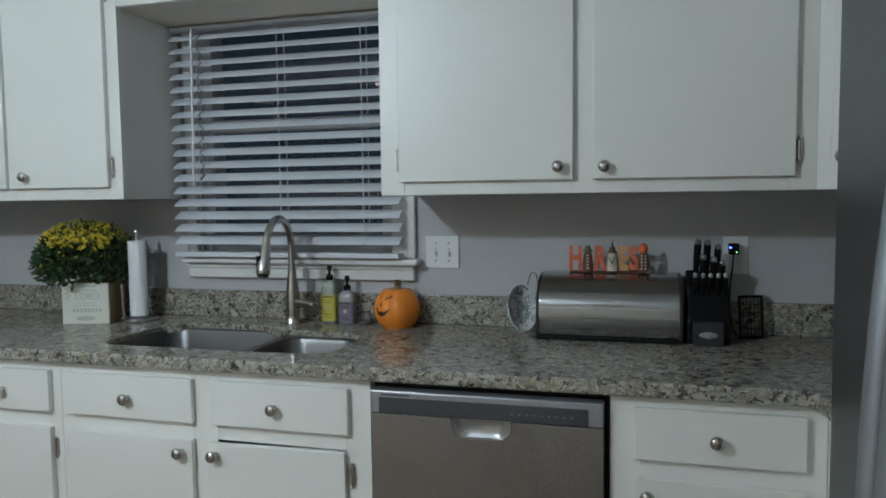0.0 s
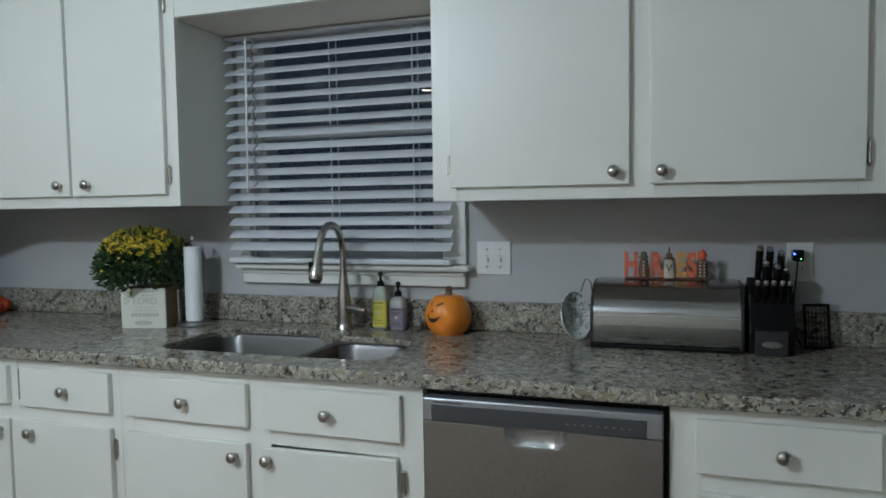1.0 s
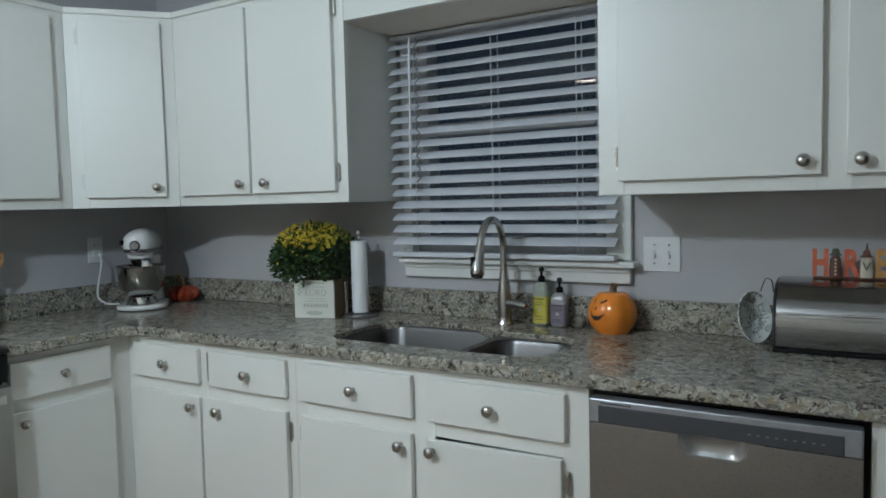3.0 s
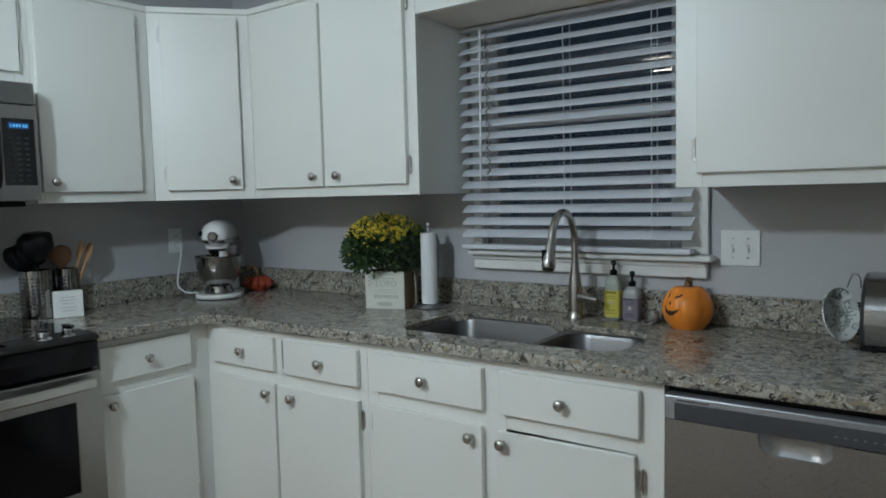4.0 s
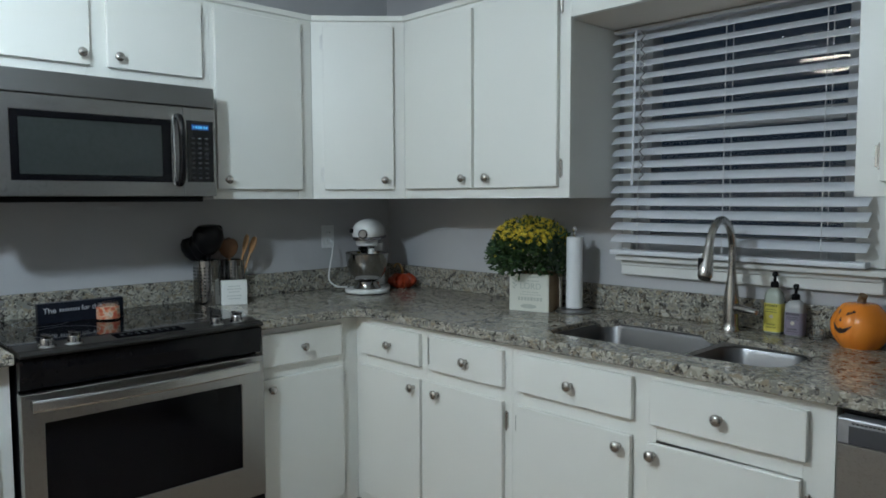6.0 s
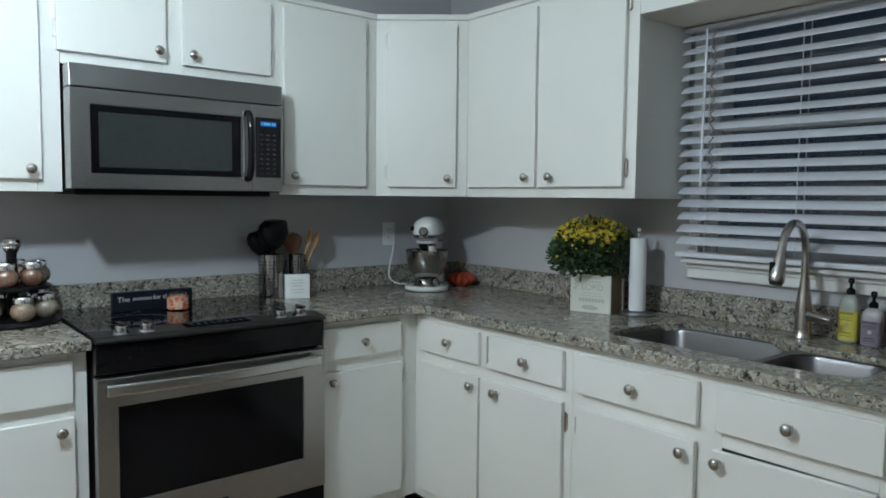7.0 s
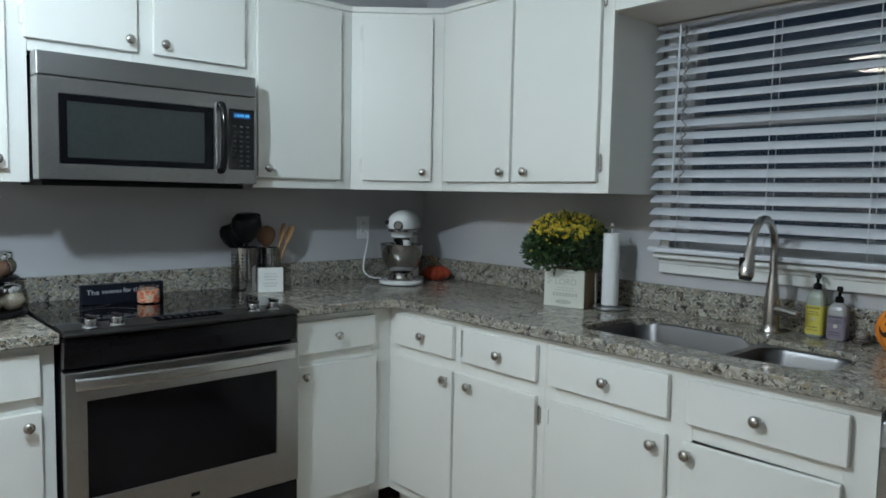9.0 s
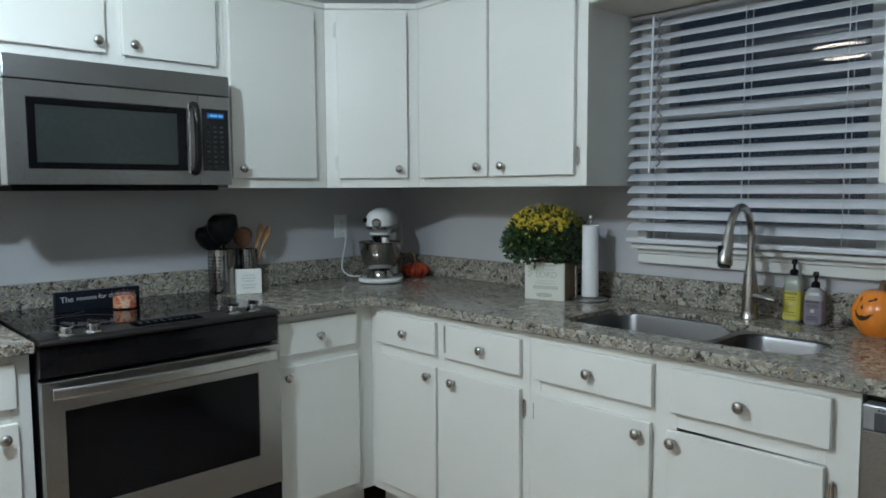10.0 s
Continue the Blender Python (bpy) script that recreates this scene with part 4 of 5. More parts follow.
cal = thing("wire_stand", (3.425, -0.05, COUNTER), "small black wire-framed counter stand", "stand")
wf = bmesh.new()
cm = Matrix.Translation((3.425, -0.05, COUNTER)) @ pose(0, 0, 0, -8, 0, 12)
for lo, hi in (((-0.036, -0.004, 0.0), (-0.029, 0.004, 0.13)), ((0.029, -0.004, 0.0), (0.036, 0.004, 0.13)), ((-0.0285, -0.004, 0.0), (0.0285, 0.004, 0.008)), ((-0.0285, -0.004, 0.122), (0.0285, 0.004, 0.13))):
    box(lo, hi, 0.001, bm=wf, m=cm)
part("frame", wf, BLACK, cal)
wr = bmesh.new()
for i in range(5):
    tube([(-0.022 + i * 0.011, 0, 0.008), (-0.022 + i * 0.011, 0, 0.122)], 0.0011, 6, bm=wr, m=cm)
for i in range(4):
    tube([(-0.029, 0.001, 0.03 + i * 0.024), (0.029, 0.001, 0.03 + i * 0.024)], 0.0011, 6, bm=wr, m=cm)
part("wire_mesh", wr, BLACK, cal)

CERAMIC, n_, l_, b_ = shader("patterned_ceramic", (0.7, 0.74, 0.72), 0.2)
l_.new(ramp(n_, l_, noise_tex(n_, l_, coords(n_, l_), 40, 3, 0.55, 1.2), [(0.50, (0.78, 0.80, 0.78)), (0.55, (0.16, 0.19, 0.17)), (0.61, (0.58, 0.62, 0.59))]), b_.inputs["Base Color"])
plate = thing("decorative_dish", (2.74, -0.06, COUNTER), "pale oval ceramic dish with a dark leaf pattern, leaning upright", "dish")
pm = Matrix.Translation((2.722, -0.085, COUNTER + 0.074)) @ pose(0, 0, 0, 0, 0, 52) @ pose(0, 0, 0, 74, 0, 0) @ pose(0, 0, 0, 0, 0, -14) @ Matrix.Diagonal((0.62, 0.75, 1, 1))
part("dish", lathe([(0.0, 0.002), (0.05, 0.004), (0.075, 0.012), (0.098, 0.026), (0.101, 0.028), (0.098, 0.031), (0.073, 0.018), (0.05, 0.010), (0.0, 0.008)], 40, m=pm), CERAMIC, plate, "", True)
part("wire_hook", tube(smooth_line([(2.752, -0.05, COUNTER + 0.15), (2.760, -0.06, COUNTER + 0.175), (2.768, -0.06, COUNTER + 0.19), (2.782, -0.055, COUNTER + 0.182), (2.786, -0.05, COUNTER + 0.15)], 6), 0.0016, 8), NICKEL, plate)


def wall_plate(name, centre, out, wide, high, label, toggles=0, sockets=0):
    """A cover plate on a wall, facing out (x or -y)."""
    th = thing(name, centre, label, "switch plate" if toggles else "power outlet")
    rot = pose(0, 0, 0, 90, 0, 0) if out == "y" else pose(0, 0, 0, 0, 0, 90) @ pose(0, 0, 0, 90, 0, 0)
    m = Matrix.Translation(centre) @ rot
    part("plate", box((-wide / 2, -high / 2, 0.0005), (wide / 2, high / 2, 0.006), 0.002, 3, m=m), PLATE, th)
    for i in range(toggles):
        x = (i - (toggles - 1) / 2) * 0.046
        part("slot", box((x - 0.005, -0.012, 0.0061), (x + 0.005, 0.012, 0.0068), m=m), plain("slot_grey", (0.60, 0.61, 0.61), 0.5), th)
        part("toggle", box((x - 0.0038, -0.013, 0.0062), (x + 0.0038, 0.001, 0.017), 0.001, m=m @ Matrix.Translation((0, 0, 0))), PLATE, th)
        for y in (-0.03, 0.03):
            part("screw", lathe([(0.0032, 0), (0.003, 0.001), (0, 0.001)], 10, m=m @ Matrix.Translation((x, y, 0.006))), NICKEL, th)
    for i in range(sockets):
        y = 0.02 if i else -0.02
        so = part("socket", box((-0.016, y - 0.014, 0.0061), (0.016, y + 0.014, 0.0085), 0.003, m=m), PLATE, th)
        sl = box((-0.008, y - 0.004, 0.0086), (-0.006, y + 0.006, 0.009), m=m)
        box((0.006, y - 0.004, 0.0086), (0.008, y + 0.006, 0.009), bm=sl, m=m)
        part("slots", sl, BLACK, so)
    return th


wall_plate("light_switch", (2.448, WY, 1.162), "y", 0.118, 0.112, "white double light switch plate on the grey wall", toggles=2)
wall_plate("power_outlet", (3.386, WY, 1.159), "y", 0.072, 0.116, "white wall outlet with a black charger plugged in", sockets=2)
wall_plate("power_outlet", (WX, -0.362, 1.169), "x", 0.072, 0.112, "white wall outlet with the mixer cord plugged in", sockets=2)
ch = thing("charger", (3.378, 0.0, 1.178), "small black plug-in charger with blue and green lights", "charger")
part("plug", box((3.362, WY - 0.045, 1.163), (3.392, WY - 0.0095, 1.197), 0.003), BLACK, ch)
part("light", lathe([(0, 0), (0.003, 0), (0.002, 0.002), (0, 0.002)], 10, m=Matrix.Translation((3.366, WY - 0.0451, 1.185)) @ pose(0, 0, 0, 90, 0, 0)), glowing("blue_led", (0.03, 0.08, 1.0), 14), ch, "blue indicator light")
part("light", lathe([(0, 0), (0.002, 0), (0.0015, 0.002), (0, 0.002)], 10, m=Matrix.Translation((3.384, WY - 0.0451, 1.171)) @ pose(0, 0, 0, 90, 0, 0)), glowing("green_led", (0.2, 1.0, 0.25), 8), ch, "green indicator light")
part("cable", tube(smooth_line([(3.377, WY - 0.03, 1.164), (3.374, WY - 0.03, 1.12), (3.368, WY - 0.04, 1.07), (3.366, WY - 0.05, 1.01), (3.372, WY - 0.05, 0.95), (3.385, WY - 0.06, 0.918)], 5), 0.0022, 8), BLACK, ch)

# ---- pumpkin ----
GLAZE = plain("orange_glaze", (0.82, 0.25, 0.026), 0.09, 0, 0.10, 9)
HOLE = plain("burnt_brown", (0.045, 0.018, 0.006), 0.5)
PC = Vector((2.314, -0.066, COUNTER))
PR, PH = 0.079, 0.138
FACE = math.atan2(-1.0, -0.42)


def pump_r(az, u):
    """Radius of the pumpkin at an azimuth and height share."""
    belly = math.sin(math.pi * (0.16 + 0.76 * u)) ** 0.62
    return PR * belly * (0.93 + 0.075 * abs(math.cos(3.5 * (az - FACE))) ** 0.45)


pumpkin = thing("ceramic_pumpkin", PC, "glossy orange ceramic jack-o'-lantern with a cut smiling face", "pumpkin")
t = bmesh.new()
rings = []
for i in range(25):
    u = i / 24
    z = PH * (u if u < 0.93 else 0.93 + (u - 0.93) * 0.2)
    rings.append([t.verts.new((pump_r(a, u) * math.cos(a), pump_r(a, u) * math.sin(a), z)) for a in (2 * math.pi * k / 96 for k in range(96))])
for a, b in zip(rings, rings[1:]):
    for i in range(96):
        j = (i + 1) % 96
        t.faces.new((a[i], a[j], b[j], b[i]))
t.faces.new(rings[0])
t.faces.new(rings[-1])
part("shell", join(None, t, Matrix.Translation(PC)), GLAZE, pumpkin, "", True)
part("stem", tube([PC + Vector((0, 0, PH * 0.92)), PC + Vector((0.002, 0, PH + 0.006)), PC + Vector((0.006, -0.004, PH + 0.016))], [0.014, 0.011, 0.012], 10), plain("stem_brown", (0.16, 0.10, 0.05), 0.45), pumpkin, "brown stem", True)


def cut(shape, name, steps=14):
    """A dark opening of the given outline (degrees from the face's middle, share of height), bent onto the shell in narrow columns."""
    t = bmesh.new()
    a0, a1 = min(p[0] for p in shape), max(p[0] for p in shape)
    cols = []
    for k in range(steps + 1):
        az = a0 + (a1 - a0) * min(0.995, max(0.005, k / steps))
        hits = []
        for (xa, ua), (xb, ub) in zip(shape, shape[1:] + shape[:1]):
            if (xa - az) * (xb - az) <= 0 and xa != xb:
                hits.append(ua + (ub - ua) * (az - xa) / (xb - xa))
        lo_, hi_ = min(hits), max(hits)
        a = FACE + radians(az)
        col = []
        for q in range(5):
            u = lo_ + (hi_ - lo_) * q / 4
            r = pump_r(a, u) + 0.0012
            col.append(t.verts.new((PC.x + r * math.cos(a), PC.y + r * math.sin(a), PC.z + PH * u)))
        cols.append(col)
    for a, b in zip(cols, cols[1:]):
        for q in range(4):
            t.faces.new((a[q], b[q], b[q + 1], a[q + 1]))
    rim = bmesh.ops.extrude_face_region(t, geom=list(t.faces))
    mid = Vector((PC.x, PC.y, PC.z + PH / 2))
    for v in rim["geom"]:
        if isinstance(v, bmesh.types.BMVert):
            v.co = v.co.lerp(mid, 0.05)
    part(name, t, HOLE, pumpkin, "dark cut opening")


cut([(-27, 0.80), (-15, 0.72), (-15, 0.77), (-21, 0.82)], "eye")
cut([(6, 0.72), (26, 0.79), (22, 0.83), (15, 0.78), (8, 0.78)], "eye")
cut([(-7, 0.59), (-1, 0.58), (-4, 0.67)], "nose")
cut([(-27, 0.53), (-19, 0.42), (-10, 0.35), (-2, 0.33), (8, 0.36), (16, 0.43), (22, 0.51), (10, 0.46), (3, 0.43), (-1, 0.47), (-6, 0.42), (-13, 0.46), (-18, 0.50)], "mouth")

# ---- soap bottles ----


def soap(name, x, y, h, w, liquid, label_colour, label):
    at = Vector((x, y, COUNTER))
    th = thing(name, at, label, "soap bottle", "soap bottles")
    m = Matrix.Translation(at)
    rings = []
    for ins, z in ((0.006, 0.0), (0.0, 0.006), (0.0, h * 0.76), (0.002, h * 0.84), (0.006, h * 0.91), (0.012, h * 0.96), (0.017, h * 0.99), (0.019, h)):
        rings.append([(px, py, z) for px, py in rounded(-w + ins, w - ins, -w * 0.8 + ins * 0.8, w * 0.8 - ins * 0.8, max(0.002, (w - ins) * 0.45), 5)])
    b = loft(rings, m=m)
    part("bottle", b, plain("cloudy_plastic", liquid, 0.22, 0, 0.03, 30, Transmission_Weight=0.25), th, "", True)
    lb = [[(px, py, z) for px, py in rounded(-w - 0.0006, w + 0.0006, -w * 0.8 - 0.0006, w * 0.8 + 0.0006, w * 0.45, 5)] for z in (h * 0.06, h * 0.66)]
    sl = part("label", loft(lb, m=m, cap=False), plain("label_print", label_colour, 0.45, 0, 0.05), th, "printed wrap label")
    bars = bmesh.new()
    dk = tuple(c * 0.35 for c in label_colour)
    for zz, hw, hh in ((0.59, 0.72, 0.007), (0.52, 0.6, 0.003), (0.47, 0.66, 0.003), (0.2, 0.5, 0.004), (0.14, 0.6, 0.003)):
        k = 7
        for i in range(k):
            x0 = -w * hw + 2 * w * hw * i / k
            box((x0, -w * 0.8 - 0.0014, h * zz), (x0 + 2 * w * hw / k * 0.7, -w * 0.8 - 0.0007, h * zz + hh), bm=bars, m=m)
    tagged(part("print", bars, plain("label_dark", dk, 0.5), sl), kind="stuff")
    part("emblem", lathe([(0, 0), (0.006, 0), (0.006, 0.0008), (0, 0.0008)], 16, m=m @ Matrix.Translation((0, -w * 0.8 - 0.0007, h * 0.38)) @ pose(0, 0, 0, 90, 0, 0)), CREAMP, sl, "pale round emblem")
    pump = part("pump", lathe([(0.0, 0), (0.0125, 0), (0.0125, 0.014), (0.009, 0.018), (0.0045, 0.020), (0.0045, 0.034), (0.0085, 0.036), (0.0085, 0.046), (0.006, 0.05), (0, 0.05)], 18, m=m @ Matrix.Translation((0, 0, h - 0.001))), BLACK, th, "black pump top", True)
    part("nozzle", tube([(x, y, COUNTER + h + 0.041), (x + 0.008, y - 0.012, COUNTER + h + 0.041), (x + 0.012, y - 0.020, COUNTER + h + 0.037)], [0.0045, 0.004, 0.0035], 10), BLACK, pump)


soap("soap_bottle", 2.052, -0.030, 0.152, 0.0275, (0.50, 0.54, 0.46), (0.62, 0.54, 0.09), "yellow-labelled dish soap bottle with a black pump")
soap("soap_bottle", 2.119, -0.033, 0.118, 0.0285, (0.50, 0.50, 0.50), (0.22, 0.19, 0.24), "lavender-labelled hand soap bottle with a black pump")
CLEAR = glass("clear_glass")
votive = thing("glass_holder", (2.190, -0.050, COUNTER), "small clear faceted glass candle holder", "glass holder")
part("glass", lathe([(0.0, 0.0), (0.018, 0.0), (0.024, 0.006), (0.027, 0.022), (0.024, 0.038), (0.019, 0.044), (0.017, 0.043), (0.022, 0.036), (0.0245, 0.022), (0.021, 0.009), (0.0, 0.006)], 14, m=Matrix.Translation((2.190, -0.050, COUNTER))), CLEAR, votive)

# ---- paper towel ----
tow = thing("paper_towel_holder", (1.329, -0.114, COUNTER), "chrome paper towel holder with a thin white roll", "paper towel holder")
TM = Matrix.Translation((1.329, -0.114, COUNTER))
part("base", lathe([(0.0, 0), (0.068, 0), (0.070, 0.004), (0.066, 0.010), (0.02, 0.014), (0, 0.014)], 36, m=TM), plain("dull_steel", (0.30, 0.30, 0.30), 0.42, 1.0), tow, "", True)
part("post", lathe([(0.005, 0.013), (0.005, 0.30), (0.004, 0.305), (0.008, 0.312), (0.009, 0.322), (0.006, 0.330), (0.0, 0.333)], 14, m=TM), CHROME, tow, "", True)
part("arm", tube([(1.288, -0.148, COUNTER + 0.008), (1.286, -0.150, COUNTER + 0.12), (1.286, -0.150, COUNTER + 0.135)], [0.0045, 0.0045, 0.006], 10), NICKEL, tow)
roll = thing("paper_towel_roll", (1.329, -0.114, COUNTER + 0.016), "nearly used-up white paper towel roll on its holder", "paper towel")
part("paper", lathe([(0.020, 0.016), (0.031, 0.016), (0.0315, 0.02), (0.0315, 0.287), (0.031, 0.291), (0.020, 0.291)], 36, m=TM), painted("paper", (0.84, 0.85, 0.86), 0.9, 0.02, 0.4, 260), roll, "", True)
part("core", lathe([(0.0185, 0.017), (0.0195, 0.017), (0.0195, 0.290), (0.0185, 0.290)], 24, m=TM, close=False), plain("cardboard", (0.35, 0.25, 0.16), 0.8), roll)

# ---- flower pot ----
pot = thing("planter_box", (1.19, -0.18, COUNTER), "cream wooden planter box printed with words", "planter")
PX = Vector((1.120, -0.256, COUNTER))
ang = math.degrees(math.atan2(0.044, 0.158))
PM = Matrix.Translation(PX) @ pose(0, 0, 0, 0, 0, ang)
PW, PD, PHT = 0.165, 0.150, 0.146
CREAM = painted("cream_wood", (0.70, 0.70, 0.62), 0.6, 0.06, 0.2, 90)
OAK = painted("pale_wood", (0.24, 0.165, 0.09), 0.6, 0.15, 0.2, 50, (1, 1, 8))
part("front_panel", box((0, 0, 0), (PW, 0.010, PHT), 0.0015, m=PM), CREAM, pot)
part("back_panel", box((0, PD - 0.010, 0), (PW, PD, PHT), 0.0015, m=PM), OAK, pot)
part("side_panel", box((0, 0.0102, 0), (0.010, PD - 0.0102, PHT), 0.0015, m=PM), OAK, pot, "bare wood side")
part("side_panel", box((PW - 0.010, 0.0102, 0), (PW, PD - 0.0102, PHT), 0.0015, m=PM), OAK, pot, "bare wood side")
part("soil", box((0.0105, 0.0105, 0.0), (PW - 0.0105, PD - 0.0105, PHT - 0.02), m=PM), plain("soil", (0.03, 0.022, 0.015), 0.95, 0, 0.3), pot)
INK = plain("grey_ink", (0.47, 0.49, 0.43), 0.6)
FM = PM @ Matrix.Translation((PW / 2, -0.0008, 0)) @ UPR
lettering("LORD", 0.034, 0.0006, FM @ Matrix.Translation((0.008, 0.098, 0)), "lettering", INK, pot, "grey printed word")
bars = bmesh.new()
for z, wd, hgt, segs in ((0.132, 0.05, 0.007, 5), (0.074, 0.07, 0.003, 7), (0.064, 0.09, 0.003, 9), (0.042, 0.105, 0.014, 8), (0.118, 0.05, 0.004, 5)):
    for i in range(segs):
        x0 = -wd / 2 + wd * i / segs + (0.02 if z > 0.11 else 0.008)
        box((x0, z, -0.0006), (x0 + wd / segs * 0.72, z + hgt, 0.0006), bm=bars, m=FM)
tagged(part("print", bars, INK, pot, "rows of small grey print"), kind="stuff")
orn = bmesh.new()
lathe([(0, 0), (0.034, 0), (0.034, 0.001), (0, 0.001)], 24, bm=orn, m=FM @ Matrix.Translation((0, 0.020, -0.0002)) @ Matrix.Diagonal((1, 0.26, 1, 1)))
for k in range(6):
    lathe([(0, 0), (0.008, 0), (0.008, 0.001), (0, 0.001)], 12, bm=orn, m=FM @ Matrix.Translation((-0.060 + (0.006 if k % 2 else -0.004), 0.092 + k * 0.008, -0.0002)) @ pose(0, 0, 0, 0, 0, 35 if k % 2 else -35) @ Matrix.Diagonal((1, 0.35, 1, 1)))
tagged(part("ornament", orn, INK, pot, "printed leaf sprig and oval"), kind="stuff")

mum = thing("mum_plant", (1.19, -0.17, COUNTER + 0.127), "bushy green chrysanthemum with many small yellow flowers", "plant")
MC = Vector((1.156, -0.165, COUNTER + 0.212))
LEAF, ln, ll, lb = shader("mum_leaf", (0.03, 0.07, 0.02), 0.55)
gi = ln.new("ShaderNodeNewGeometry")
ll.new(ramp(ln, ll, gi.outputs["Random Per Island"], [(0.0, (0.012, 0.035, 0.014)), (0.6, (0.03, 0.075, 0.022)), (1.0, (0.07, 0.13, 0.035))]), lb.inputs["Base Color"])
PETAL, ln, ll, lb = shader("mum_petal", (0.75, 0.50, 0.02), 0.55)
gi = ln.new("ShaderNodeNewGeometry")
ll.new(ramp(ln, ll, gi.outputs["Random Per Island"], [(0.0, (0.62, 0.42, 0.015)), (0.6, (0.82, 0.63, 0.04)), (1.0, (0.88, 0.76, 0.16))]), lb.inputs["Base Color"])
rnd = random.Random(4)


def mum_point(depth):
    """A point in the dome, near its skin."""
    a, s = rnd.uniform(0, 2 * math.pi), rnd.uniform(-0.42, 1.0)
    c_ = math.sqrt(1 - s * s)
    lump = 1 + 0.10 * math.sin(3 * a + 1) + 0.07 * math.sin(7 * a + 4 * s)
    n_ = Vector((c_ * math.cos(a), c_ * math.sin(a), s))
    r_ = (1 - depth) * lump
    p = MC + Vector((n_.x * 0.166 * r_, n_.y * 0.160 * r_, n_.z * (0.132 if s > 0 else 0.160) * r_))
    if s < -0.1:
        k = 1 + (s + 0.1) * 0.75
        p.x, p.y = MC.x + (p.x - MC.x) * k, MC.y + (p.y - MC.y) * k
    p.y = min(p.y, WY - 0.006)
    return p, n_


verts, faces = [], []
for i in range(4200):
    p, n_ = mum_point(rnd.random() ** 2 * 0.55)
    dvec = (n_ + Vector((rnd.uniform(-1, 1), rnd.uniform(-1, 1), rnd.uniform(-0.6, 1.0))) * 0.9).normalized()
    side = dvec.cross(Vector((rnd.uniform(-1, 1), rnd.uniform(-1, 1), rnd.uniform(-1, 1)))).normalized()
    up_ = side.cross(dvec)
    ln_, wd = rnd.uniform(0.014, 0.030), rnd.uniform(0.004, 0.008)
    k = len(verts)
    pts_ = [p, p + dvec * ln_ * 0.45 + side * wd + up_ * 0.002, p + dvec * ln_ * 0.5 - up_ * 0.001, p + dvec * ln_ * 0.45 - side * wd + up_ * 0.002, p + dvec * ln_]
    for q in pts_:
        q.y = min(q.y, WY - 0.002)
        q.x = min(q.x, 1.292) if q.z < COUNTER + 0.30 else q.x
    verts += pts_
    faces += [(k, k + 1, k + 2), (k, k + 2, k + 3), (k + 1, k + 4, k + 2), (k + 2, k + 4, k + 3)]
me = bpy.data.meshes.new("foliage")
me.from_pydata(verts, [], faces)
me.materials.append(LEAF)
fo = new("foliage", me)
fo.parent = mum
fo.matrix_parent_inverse = Matrix.Translation(mum.location).inverted()
tagged(fo, "dense small dark green leaves", kind="stuff")
verts, faces = [], []
count = 0
while count < 640:
    p, n_ = mum_point(-0.02)
    want = 1.0 if n_.z > 0.62 else max(0.03, n_.z - 0.10) ** 1.5 * 0.8
    if rnd.random() > want or n_.z < -0.2:
        continue
    count += 1
    big_ = rnd.uniform(0.008, 0.0140) * (0.55 if n_.z < 0.40 else 1.0)
    q = n_.lerp(Vector((0, 0, 1)), 0.35).normalized().to_track_quat("Z", "Y").to_matrix()
    for ring, (r0, tilt) in enumerate(((1.0, 0.15), (0.62, 0.55))):
        for k_ in range(9):
            a = 2 * math.pi * (k_ + 0.5 * ring) / 9
            k = len(verts)
            for rr, off, hz in ((0.15, 0, 0.05), (0.7, 0.27, tilt * 0.5), (1.0, 0, tilt), (0.7, -0.27, tilt * 0.5)):
                verts.append(p + q @ Vector((rr * r0 * big_ * math.cos(a + off), rr * r0 * big_ * math.sin(a + off), (hz + 0.2 * ring) * big_)))
            faces.append((k, k + 1, k + 2, k + 3))
for vv in verts:
    vv.y = min(vv.y, WY - 0.002)
    vv.x = min(vv.x, 1.292) if vv.z < COUNTER + 0.335 else vv.x
me = bpy.data.meshes.new("flower_mass")
me.from_pydata(verts, [], faces)
me.materials.append(PETAL)
fl = new("flower_mass", me)
fl.parent = mum
fl.matrix_parent_inverse = Matrix.Translation(mum.location).inverted()
tagged(fl, "small yellow many-petalled flowers", kind="stuff")
st = bmesh.new()
for i in range(9):
    a = 2 * math.pi * i / 9
    b0 = Vector((1.190 + 0.03 * math.cos(a), -0.165 + 0.03 * math.sin(a), COUNTER + 0.127))
    tube([b0, b0.lerp(MC, 0.5) + Vector((0.03 * math.cos(a), 0.03 * math.sin(a), 0.01)), MC + Vector((0.10 * math.cos(a), 0.09 * math.sin(a), 0.02))], 0.0025, 6, bm=st)
part("stems", st, LEAF, mum)

